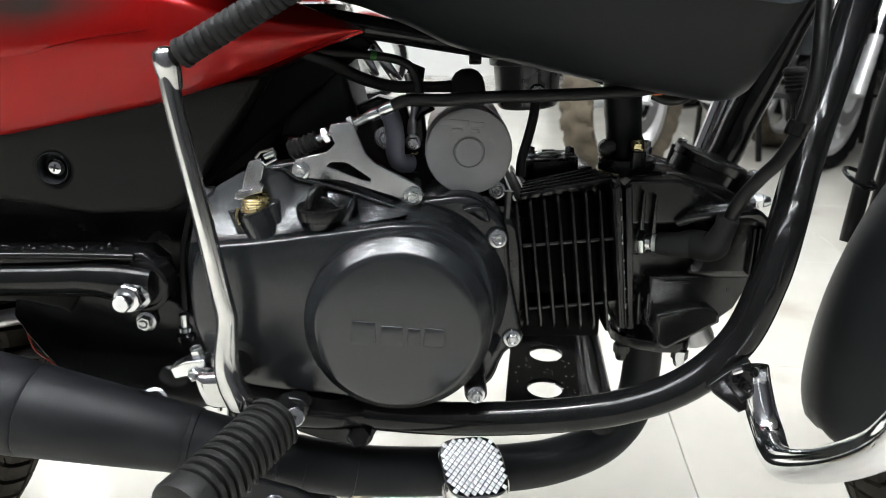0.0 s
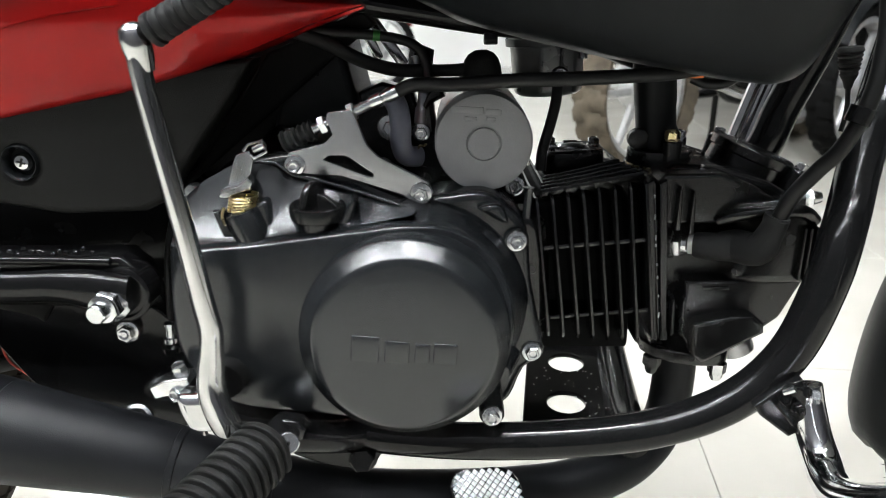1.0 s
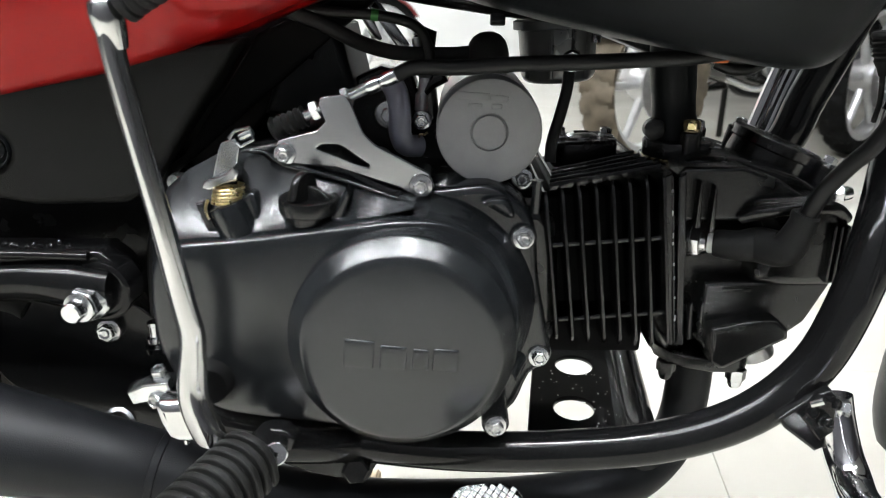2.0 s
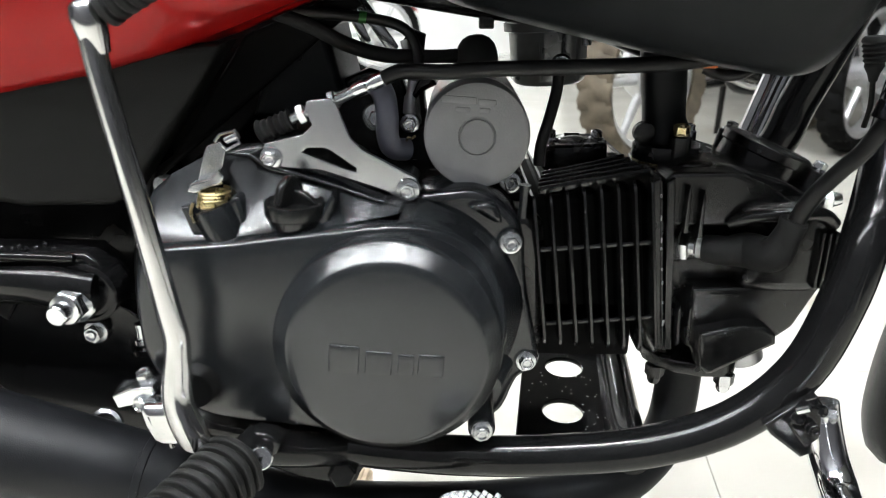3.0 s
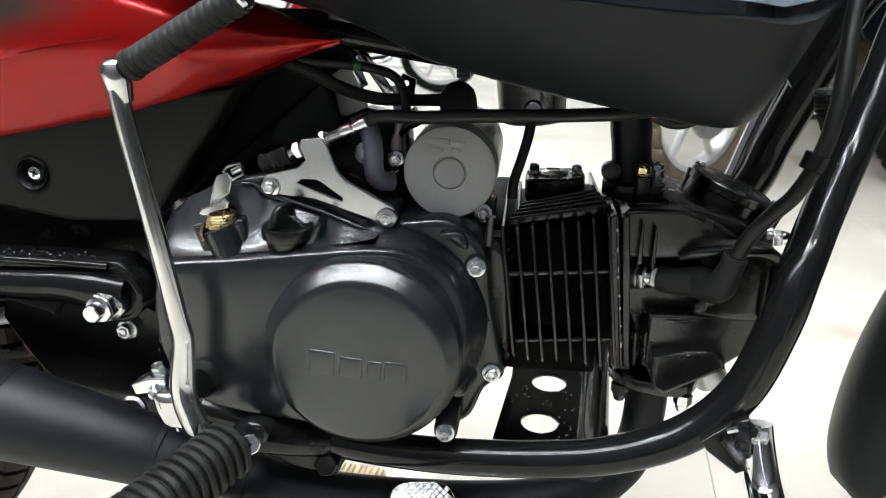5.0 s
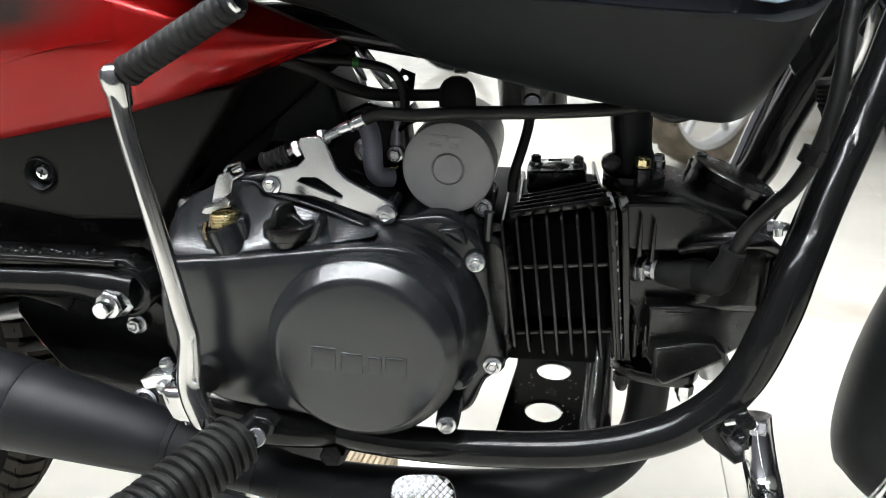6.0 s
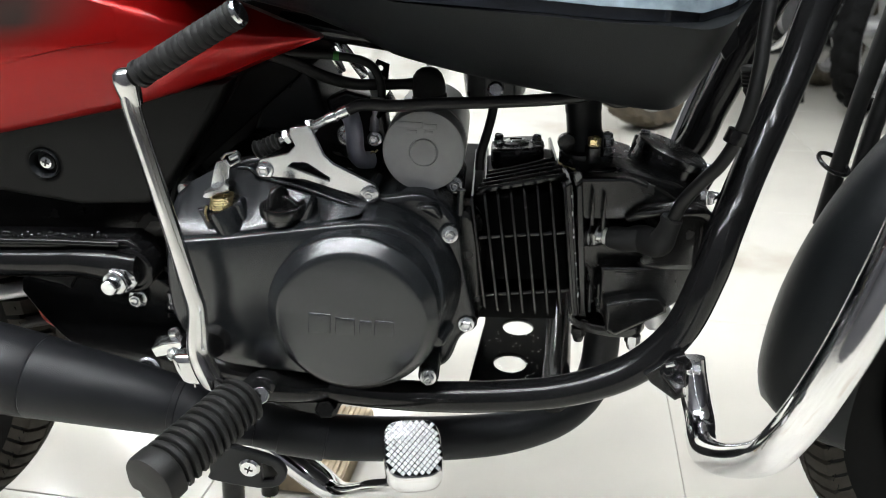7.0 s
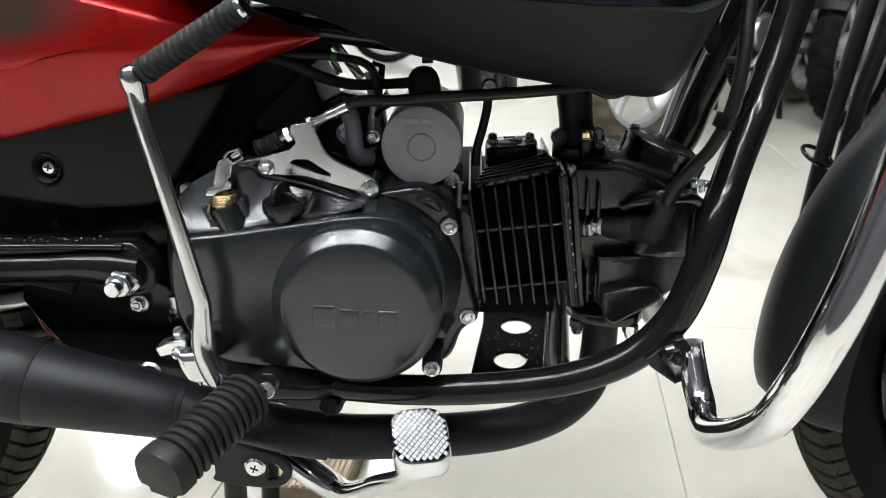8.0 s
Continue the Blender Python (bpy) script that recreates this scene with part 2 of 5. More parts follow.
def bolt(parent, at, direction=(0, -1, 0), r=0.0045, h=0.005, flange=0.0062, mat=None, name="bolt", label="", dish=True):
    """A flanged hexagon bolt head with a dished top."""
    bm = bmesh.new()
    lathe([(flange, -0.004), (flange, 0.0008), (flange * 0.93, 0.0016), (r * 0.9, 0.0020)], at, direction, 24, bm)
    d = Vector(direction).normalized()
    hexagon(r, 0.0012, h, at, direction, bm, turn=random.random())
    if dish:
        lathe([(r * 0.62, h - 0.0004), (r * 0.60, h + 0.0005), (r * 0.50, h + 0.0001), (0, h - 0.0002)], at, direction, 16, bm)
    return part(name, bm, mat or ZINC, parent, label, 30)


def sheet(fn, nu, nv, thick, bm=None):
    """A thick skin over fn(u, v), u and v from 0 to 1; thick: vector from the face to its back."""
    bm = bm or bmesh.new()
    t = Vector(thick)
    front = [[bm.verts.new(fn(i / nu, j / nv)) for j in range(nv + 1)] for i in range(nu + 1)]
    back = [[bm.verts.new(Vector(fn(i / nu, j / nv)) + t) for j in range(nv + 1)] for i in range(nu + 1)]
    for i in range(nu):
        for j in range(nv):
            bm.faces.new((front[i][j], front[i + 1][j], front[i + 1][j + 1], front[i][j + 1]))
            bm.faces.new((back[i][j], back[i][j + 1], back[i + 1][j + 1], back[i + 1][j]))
    for i in range(nu):
        for j in (0, nv):
            bm.faces.new((front[i][j], front[i + 1][j], back[i + 1][j], back[i][j]))
    for j in range(nv):
        for i in (0, nu):
            bm.faces.new((front[i][j], front[i][j + 1], back[i][j + 1], back[i][j]))
    return bm


def lerp(xs, x):
    """Piecewise line through (x, value) pairs."""
    if x <= xs[0][0]:
        return xs[0][1]
    for (a, va), (b, vb) in zip(xs, xs[1:]):
        if x <= b:
            return va + (vb - va) * (x - a) / (b - a)
    return xs[-1][1]


# ---------------------------------------------------------------- the showroom
X0, X1, Y0, Y1 = -5.0, 6.5, -1.25, 7.6
floor = part("floor", box(((X0 + X1) / 2, (Y0 + Y1) / 2, -0.055), (X1 - X0, Y1 - Y0, 0.1), 0), GROUT)
tagged(floor, "cream polished tiled showroom floor with thin beige joints", "floor", kind="structure")
# the dark walls are added to keep reflections in metal and floor dark
XN = 1.1
for nm, c, sz, paint in (("wall_north", ((X0 + XN) / 2, Y1 + 0.1, CEIL / 2), (XN - X0, 0.2, CEIL), WALL), ("wall_north_east", ((XN + X1) / 2, Y1 + 0.1, CEIL / 2), (X1 - XN, 0.2, CEIL), DARKWALL),
                         ("wall_south", ((X0 + X1) / 2, Y0 - 0.3, CEIL / 2), (X1 - X0, 0.6, CEIL), DARKWALL), ("wall_west", (X0 - 0.1, (Y0 + Y1) / 2, CEIL / 2), (0.2, Y1 - Y0 + 0.4, CEIL), DARKWALL),
                         ("wall_east", (X1 + 0.1, (Y0 + Y1) / 2, CEIL / 2), (0.2, Y1 - Y0 + 0.4, CEIL), DARKWALL)):
    tagged(part(nm, box(c, sz, 0), paint), "plain white painted showroom wall" if paint == WALL else "plain dark grey wall, added to darken reflections", "wall", kind="structure")
tagged(part("ceiling", box(((X0 + X1) / 2, (Y0 + Y1) / 2, CEIL + 0.1), (X1 - X0 + 0.4, Y1 - Y0 + 0.4, 0.2), 0), CEILING), "plain pale grey painted showroom ceiling", "ceiling", kind="structure")


def downlight():
    t = thing("ceiling_light", 0, 0, CEIL, "round white recessed ceiling lamp, lit", "ceiling light", "ceiling lamps")
    part("frame", lathe([(0.085, -0.02), (0.115, -0.02), (0.115, -0.004), (0.11, 0.0), (0.085, 0.0), (0.085, -0.02)], (0, 0, CEIL), (0, 0, 1), 28), WALL, t)
    part("diffuser", lathe([(0.084, -0.006), (0.084, -0.014), (0.05, -0.018), (0, -0.019)], (0, 0, CEIL), (0, 0, 1), 28), LED, t, "glowing white diffuser")
    return t


lamp0 = downlight()
for k, (x, y) in enumerate(LAMPS):
    if k:
        copy_thing(lamp0, Matrix.Translation((x, y, CEIL)))
lamp0.location = (*LAMPS[0], CEIL)


def batten():
    t = thing("added_batten", 0, 0, CEIL, "long ceiling batten, added to light the top edges", "batten light", "ceiling battens")
    part("housing", box((0, 0, CEIL - 0.020), (1.24, 0.075, 0.04), 0.006), WALL, t)
    part("diffuser", box((0, 0, CEIL - 0.052), (1.20, 0.060, 0.024), 0.010), TUBE_LED, t, "glowing white tube")
    return t


bat0 = batten()
for x, y in BATTENS[1:]:
    copy_thing(bat0, Matrix.Translation((x, y, CEIL)))
bat0.location = (*BATTENS[0], CEIL)

# ---------------------------------------------------------------- the motorcycle
CY = 0.60
bike = thing("motorcycle", -0.02, CY, 0, "black commuter motorcycle with red side panel, parked on a tiled floor", "motorcycle")


def mirror(p):
    return (p[0], 2 * CY - p[1], p[2])


# cradle frame
down = [(0.365, 0.597, 0.72), (0.338, 0.590, 0.645), (0.321, 0.585, 0.600), (0.305, 0.570, 0.555), (0.2835, 0.545, 0.512), (0.2600, 0.511, 0.480), (0.2405, 0.481, 0.450), (0.2295, 0.471, 0.415), (0.213, 0.470, 0.368), (0.180, 0.470, 0.333), (0.130, 0.470, 0.313),
        (0.066, 0.470, 0.305), (-0.005, 0.472, 0.303), (-0.080, 0.480, 0.306), (-0.16, 0.49, 0.315)]
DOWN_R = [0.0150, 0.0148, 0.0145, 0.0140, 0.0136, 0.0132, 0.0131, 0.0132, 0.0132, 0.0132, 0.0130, 0.0128, 0.0125, 0.0125, 0.0125]
part("frame_tube", tube(down, DOWN_R, 22), FRAME, bike, "gloss black steel cradle tube")
far_down = [(0.364, 0.608, 0.72), (0.3285, 0.628, 0.645), (0.3050, 0.642, 0.600), (0.2880, 0.652, 0.545), (0.2735, 0.660, 0.500), (0.2580, 0.668, 0.455)] + [mirror(p) for p in down[7:]]
part("frame_tube", tube(far_down, 0.0148, 22), FRAME, bike, "gloss black steel cradle tube")
part("frame_rib", tube([(x - 0.002, y - 0.0125, z - 0.003) for x, y, z in down[1:8]], 0.0024, 8), FRAME, bike)
part("chrome_tube", tube([(0.2540, 0.744, 0.380), (0.2690, 0.742, 0.435), (0.2870, 0.740, 0.500), (0.3165, 0.732, 0.600)], 0.0135, 24), CHROME, bike, "chrome tube of the far leg guard")
part("cross_tube", tube([(0.125, 0.49, 0.290), (0.133, 0.55, 0.281), (0.152, 0.72, 0.281)], 0.0125, 18), FRAME, bike)
part("cross_tube", tube([(-0.10, 0.47, 0.31), (-0.10, 0.73, 0.31)], 0.012, 14), FRAME, bike)
part("head_tube", tube([(0.375, CY, 0.70), (0.335, CY, 0.82)], 0.028, 20, 2), FRAME, bike)
part("skid_plate", plate([(0.052, 0.535), (0.066, 0.64), (0.070, 0.76), (0.144, 0.76), (0.134, 0.64), (0.124, 0.535)], 0, 0.004, 0.0012, [circle(0.1005, 0.633, 0.0155), circle(0.091, 0.569, 0.0155)],
                         shear=lambda c: Vector((c.x, c.z, 0.276 - c.y + 0.04 * (c.z - 0.60)))), FRAME, bike, "gloss black plate with two round holes")
spl = bmesh.new()
for k in range(46):
    x_, y_ = random.uniform(0.066, 0.124), random.uniform(0.545, 0.625)
    lathe([(random.uniform(0.0003, 0.0009), 0.0), (0.0002, 0.0002)], (x_, y_, 0.2763 + 0.04 * (y_ - 0.60)), (0, 0, 1), 7, spl)
part("pale_specks", spl, CERAMIC, bike, "tiny pale specks on the gloss plate")
# far-side gear: dark masses behind the engine
part("engine_mount", plate([(-0.340, 0.376), (-0.24, 0.384), (-0.205, 0.366), (-0.193, 0.345), (-0.196, 0.280), (-0.270, 0.280), (-0.300, 0.300), (-0.325, 0.328)], 0.528, 0.534, 0.0015, smooth=3), FRAME, bike, "gloss black frame gusset plate")
part("inner_fender", plate([(-0.56, 0.47), (-0.20, 0.47), (-0.185, 0.44), (-0.185, 0.25), (-0.27, 0.25), (-0.290, 0.36), (-0.56, 0.41)], 0.575, 0.64, 0.006), CAST, bike)
part("chain_case", plate([(-0.385, 0.365), (-0.30, 0.375), (-0.26, 0.26), (-0.325, 0.245), (-0.352, 0.300), (-0.375, 0.330)], 0.600, 0.63, 0.004), CAST, bike)
part("brake_rod", tube([(-0.46, 0.575, 0.285), (-0.32, 0.57, 0.318), (-0.28, 0.565, 0.330)], 0.006, 10), RUBBER, bike)

# side stand plate and centre stand
part("centre_stand", tube([(-0.165, 0.52, 0.30), (-0.182, 0.535, 0.16), (-0.195, 0.54, 0.02)], 0.011, 12), FRAME, bike)
part("centre_stand", tube([(-0.165, 0.68, 0.30), (-0.182, 0.665, 0.16), (-0.195, 0.66, 0.02)], 0.011, 12), FRAME, bike)

# ---- engine: crankcase
case = part("crankcase", plate([(-0.195, 0.385), (-0.18, 0.44), (-0.155, 0.480), (-0.10, 0.492), (-0.07, 0.488), (-0.03, 0.470), (0.018, 0.466), (0.034, 0.450), (0.062, 0.440), (0.066, 0.36), (0.05, 0.335), (0.02, 0.318), (-0.10, 0.318), (-0.16, 0.33), (-0.19, 0.36)],
                               0.520, 0.72, 0.008, smooth=3), CAST, bike, "black cast engine crankcase")
# dark block added over the case top, which would gleam grey here
part("shade_block", box((0.0500, 0.625, 0.4470), (0.026, 0.150, 0.012), 0.003), CORE, case)
cover = part("clutch_cover", plate([(-0.186, 0.390), (-0.177, 0.430), (-0.162, 0.456), (-0.153, 0.474), (-0.137, 0.481), (-0.110, 0.487), (-0.092, 0.490), (-0.070, 0.487), (-0.048, 0.475), (-0.028, 0.467), (-0.006, 0.469), (0.018, 0.471), (0.034, 0.462),
                                    (0.046, 0.446), (0.050, 0.410), (0.058, 0.372), (0.060, 0.356), (0.047, 0.346), (0.038, 0.324), (0.026, 0.316), (0.010, 0.321), (-0.03, 0.313), (-0.07, 0.319), (-0.10, 0.326), (-0.135, 0.326), (-0.158, 0.350), (-0.178, 0.372)],
                                   0.4905, 0.535, 0.006, smooth=3), COVER, bike, "satin charcoal clutch cover with raised round lid")
# the proud left lobe, with a wide soft rim
LOBE = spline([(x, z, 0) for x, z in [(-0.176, 0.392), (-0.174, 0.424), (-0.166, 0.4415), (-0.152, 0.4458), (-0.122, 0.4485), (-0.086, 0.4535), (-0.055, 0.4575), (-0.030, 0.4600), (0.000, 0.455), (0.024, 0.438), (0.036, 0.415), (0.038, 0.390), (0.030, 0.362), (0.012, 0.338),
                    (-0.012, 0.326), (-0.035, 0.322), (-0.075, 0.329), (-0.120, 0.334), (-0.146, 0.340), (-0.164, 0.356), (-0.173, 0.374)]], 5, True)
LC = Vector((-0.065, 0.392, 0))
loops = []
for f, y in ((1.09, 0.520), (1.09, 0.4900), (1.045, 0.4815), (1.008, 0.4720), (1.0, 0.4670), (0.994, 0.4635), (0.985, 0.4603), (0.972, 0.4580), (0.955, 0.4567), (0.935, 0.4560), (0.84, 0.4553), (0.70, 0.4545), (0.45, 0.4535), (0.15, 0.4530)):
    fall = [0.013 * min(1.0, max(0.0, (p.x + 0.03) / 0.05)) * min(1.0, max(0.0, (p.y - 0.395) / 0.04)) * min(1.0, max(0.0, (f - 0.72) / 0.22)) * (1 if y < 0.480 else 0.35) for p in LOBE]
    loops.append([Vector((LC.x + (p.x - LC.x) * f, y + back, LC.y + (p.y - LC.y) * f)) for p, back in zip(LOBE, fall)])
part("lobe", rings(bmesh.new(), loops), COVER, cover, "", 60)
# sloping shelf between the lobe and the upper rim
SHELF_FRONT = [(-0.1720, 0.4440), (-0.1550, 0.4452), (-0.1300, 0.4474), (-0.1086, 0.4503), (-0.0855, 0.4534), (-0.0548, 0.4576), (-0.0319, 0.4619), (-0.0242, 0.4640)]
SHELF_BACK = [(-0.1764, 0.4506), (-0.1636, 0.4699), (-0.1516, 0.4793), (-0.1350, 0.4880), (-0.1190, 0.4895), (-0.1090, 0.4885), (-0.1001, 0.4821), (-0.0650, 0.4728), (-0.0335, 0.4648), (-0.0242, 0.4645)]


def shelf(u, v):
    x = -0.1720 + 0.1478 * u
    back = lerp([(-0.18, 0.4890), (-0.10, 0.4890), (-0.065, 0.4860), (-0.0335, 0.4790), (-0.0242, 0.4660)], x)
    rise = v ** lerp([(-0.13, 1.35), (-0.07, 1.2), (-0.04, 1.0)], x)
    return (x - 0.004 * v * (1 - u), 0.4632 + (back - 0.4632) * v, lerp(SHELF_FRONT, x) * (1 - rise) + lerp(SHELF_BACK, x) * rise)


part("shelf", sheet(shelf, 60, 10, (0, 0.028, -0.004)), COVER, cover, "", 60)
part("ridge", tube([(-0.119, 0.4892, 0.4900), (-0.1105, 0.4885, 0.4895), (-0.1050, 0.4880, 0.4860), (-0.0995, 0.4878, 0.4825), (-0.0900, 0.4868, 0.4805), (-0.0650, 0.4850, 0.4738), (-0.034, 0.4785, 0.4655)], [0.0012, 0.0016, 0.0018, 0.0018, 0.0017, 0.0016, 0.0010], 12), COVER, cover)
DX, DZ = -0.0302, 0.3912
lid = part("lid", lathe([(0.0640, 0.020), (0.0642, -0.006), (0.0641, -0.0082), (0.0638, -0.0094), (0.0634, -0.0101), (0.0628, -0.0108), (0.0563, -0.0180), (0.0556, -0.0187), (0.0549, -0.0193), (0.0540, -0.0198), (0.0528, -0.0202), (0.0500, -0.0206), (0.03, -0.0216), (0.0, -0.0221)], (DX, 0.4535, DZ), (0, 1, 0), 112), COVER, cover, "round satin charcoal lid")
# raised bars on the lid
for bx, bz, bw, bh in ((-0.0527, 0.3915, 0.0165, 0.0165), (-0.0341, 0.3893, 0.0145, 0.0140), (-0.0193, 0.3885, 0.0088, 0.0122), (-0.0058, 0.3878, 0.0138, 0.0134)):
    part("relief_bar", box((bx, 0.4318 + 0.0010 * ((bx - DX) / 0.06) ** 2, bz), (bw, 0.0022, bh), 0.0009, Euler((0, 0.08, 0)), 3), COVER, lid)
part("rib", lathe([(0.0062, 0), (0.0062, 0.018), (0.0045, 0.022)], (0.037, 0.478, 0.365), (-0.35, -1, -0.1), 16), COVER, cover)
part("kick_boss", lathe([(0.019, 0.02), (0.019, 0.003), (0.017, 0.0005), (0.013, 0.0), (0.011, -0.010), (0.0, -0.010)], (-0.142, 0.4550, 0.362), (0, 1, 0), 28), CAST, cover)
part("bump", plate([(0.0138, 0.4612), (0.0196, 0.4637), (0.0270, 0.4640), (0.0312, 0.4605), (0.0335, 0.4522), (0.0280, 0.4525), (0.0205, 0.4570)], 0.4845, 0.505, 0.0035, smooth=3, res=4), COVER, cover)
for (x, y, z) in ((0.039, 0.487, 0.4395), (0.0515, 0.490, 0.3605), (0.0235, 0.4535, 0.3335), (0.0405, 0.5270, 0.4655)):
    part("bolt_boss", lathe([(0.0085, 0.045), (0.0082, 0.002), (0.0072, 0.0)], (x, y, z), (0, 1, 0), 20), COVER, cover)
    bolt(bike, (x, y, z), (0.05, -1, 0.1), 0.0047, 0.0062, 0.0068)
part("post", lathe([(0.0028, 0), (0.0028, 0.016), (0.0038, 0.020)], (0.046, 0.497, 0.452), (0.05, 0, 1), 12), COVER, cover)
part("tab", lathe([(0.006, 0.02), (0.006, 0), (0.0045, -0.001), (0.0045, 0.004), (0.0, 0.004)], (0.0435, 0.490, 0.398), (0, 1, 0), 14), COVER, cover)

# clutch release arm, with its spring and boss
arm = part("clutch_arm", plate([(-0.1395, 0.474), (-0.1345, 0.491), (-0.1320, 0.4965), (-0.1240, 0.4990), (-0.1220, 0.4930), (-0.1255, 0.4770)], 0.4800, 0.4826, 0.0008), ZINC, bike, "bright zinc clutch release arm")
part("arm_foot", plate([(-0.1420, 0.4725), (-0.1400, 0.4770), (-0.1290, 0.4800), (-0.1235, 0.4850), (-0.1205, 0.4815), (-0.1225, 0.4770), (-0.1300, 0.4745), (-0.1380, 0.4715)], 0.4700, 0.4810, 0.0012), ZINC, arm)
part("cable_end", tube([(-0.1270, 0.480, 0.4990), (-0.1235, 0.479, 0.5030), (-0.1150, 0.479, 0.5055), (-0.1130, 0.479, 0.4985), (-0.1205, 0.479, 0.4945), (-0.1225, 0.479, 0.4970)], 0.0011, 8, 1), ZINC, arm)
part("cable_nipple", lathe([(0.0024, -0.004), (0.0028, 0.0), (0.0024, 0.004)], (-0.1175, 0.481, 0.5010), (0.9, 0, 0.4), 12), ZINC, arm)
coil = [(-0.1290 + 0.0082 * math.cos(a) + 0.0005 * a / 6.28, 0.4715 + 0.0082 * math.sin(a), 0.4640 + 0.0019 * a / 6.28) for a in np.linspace(0, 2 * math.pi * 5.2, 84)]
part("return_spring", tube(coil, 0.0009, 8, 1), GOLD, bike, "yellow zinc coil spring")
part("spring_tail", tube([(-0.1385, 0.468, 0.467), (-0.1395, 0.466, 0.462), (-0.1375, 0.464, 0.457)], 0.0009, 8), GOLD, bike)
part("arm_boss", lathe([(0.0125, -0.034), (0.0116, -0.016), (0.0108, -0.0030), (0.0102, -0.0012), (0.0090, -0.0006), (0.0, -0.0006)], (-0.1290, 0.4705, 0.4655), (-0.34, -0.04, 1), 28), COVER, cover)
part("arm_boss_wing", plate([(-0.1455, 0.4650), (-0.1405, 0.4660), (-0.1330, 0.4480), (-0.1400, 0.4480)], 0.466, 0.476, 0.002), COVER, cover)
part("arm_boss_wing", plate([(-0.131, 0.4455), (-0.128, 0.465), (-0.1150, 0.4710), (-0.1125, 0.4700), (-0.1090, 0.452), (-0.1070, 0.4455)], 0.4690, 0.484, 0.003), COVER, cover)

# oil filler
oil = part("oil_cap", lathe([(0.0125, -0.0070), (0.0158, -0.0064), (0.0168, -0.0056), (0.0170, 0.0004), (0.0164, 0.0020), (0.0150, 0.0024), (0.0138, 0.0012), (0.0, 0.0008)], (-0.0830, 0.4720, 0.4660), (0.02, -0.06, 1), 44), GLOSSY, bike, "black plastic oil filler cap with finger grip")
part("grip", plate([(-0.0110, 0.0), (-0.0108, 0.0060), (-0.0080, 0.0125), (-0.0030, 0.0162), (0.0020, 0.0165), (0.0070, 0.0130), (0.0095, 0.0065), (0.0100, 0.0)], -0.0026, 0.0026, 0.0016, smooth=2,
                   shear=lambda c: pose(-0.0850, 0.4710, 0.4660, 0, 0, 62) @ c), GLOSSY, oil)
part("grip_wing", plate([(-0.0120, 0.0), (-0.0110, 0.0055), (-0.004, 0.0085), (0.004, 0.0085), (0.0110, 0.0050), (0.0125, 0.0)], -0.0022, 0.0022, 0.0012, smooth=2, shear=lambda c: pose(-0.0830, 0.4720, 0.4660, 0, 0, -18) @ c), GLOSSY, oil)
part("oil_neck", lathe([(0.0118, -0.016), (0.0112, -0.006), (0.0110, 0.001)], (-0.0830, 0.4720, 0.4600), (0.02, -0.06, 1), 28), COVER, cover)
part("oil_wing", plate([(-0.068, 0.462), (-0.061, 0.4745), (-0.059, 0.470), (-0.063, 0.456), (-0.078, 0.446)], 0.466, 0.482, 0.002), COVER, cover)

# clutch cable bracket
brk = part("cable_bracket", plate([(-0.105, 0.4905), (-0.1015, 0.4965), (-0.080, 0.5015), (-0.0745, 0.507), (-0.0780, 0.5165), (-0.0765, 0.5205), (-0.0635, 0.5220), (-0.0605, 0.5185), (-0.0535, 0.5000), (-0.047, 0.4935), (-0.0165, 0.4775), (-0.0135, 0.4705), (-0.0175, 0.4640), (-0.0245, 0.4640),
                                   (-0.0330, 0.4690), (-0.0700, 0.4810), (-0.094, 0.4825), (-0.1025, 0.4825), (-0.106, 0.486)], 0.4885, 0.4925, 0.0008, [[(-0.0810, 0.4915), (-0.0775, 0.4940), (-0.0680, 0.4940), (-0.0655, 0.4930), (-0.0505, 0.4825), (-0.0510, 0.4805), (-0.0580, 0.4825)]]), ZINC, bike, "bright zinc triangular cable bracket with a slot")
bolt(brk, (-0.0985, 0.4885, 0.4885), r=0.0046, h=0.006, flange=0.0066)
bolt(brk, (-0.0210, 0.4885, 0.4705), r=0.0046, h=0.006, flange=0.0070)
for (x, z) in ((-0.0985, 0.4885), (-0.0210, 0.4705)):
    part("spacer", lathe([(0.006, 0), (0.006, 0.03)], (x, 0.493, z), (0, 1, 0), 16), COVER, brk)
part("bracket_lip", box((-0.0700, 0.4960, 0.5190), (0.015, 0.014, 0.003), 0.0008, Euler((0, -0.12, 0))), ZINC, brk)
CD = Vector((0.917, -0.02, 0.40))
c0 = Vector((-0.0700, 0.4965, 0.5165))
adj = part("cable_adjuster", lathe([(0.0028, -0.020), (0.0028, 0.018)], c0, CD, 14), ZINC, bike, "threaded zinc cable adjuster with lock nuts")
th = bmesh.new()
for k in range(11):
    lathe([(0.0028, 0), (0.0034, 0.0005), (0.0028, 0.0010)], c0 + CD * (0.0095 + 0.00105 * k), CD, 14, th)
for k in range(6):
    lathe([(0.0028, 0), (0.0034, 0.0005), (0.0028, 0.0010)], c0 + CD * (-0.0205 + 0.00105 * k), CD, 14, th)
part("thread", th, ZINC, adj)
for h0, h1 in ((-0.0140, -0.0095), (0.0060, 0.0100)):
    part("nut", hexagon(0.0058, h0, h1, c0, CD, bmesh.new()), ZINC, adj)
part("ferrule", lathe([(0.0040, 0.0205), (0.0044, 0.022), (0.0044, 0.028), (0.0036, 0.029), (0.0036, 0.0305), (0.0046, 0.0315), (0.0046, 0.0385), (0.0036, 0.0395)], c0, CD, 18), ZINC, adj)
bel = []
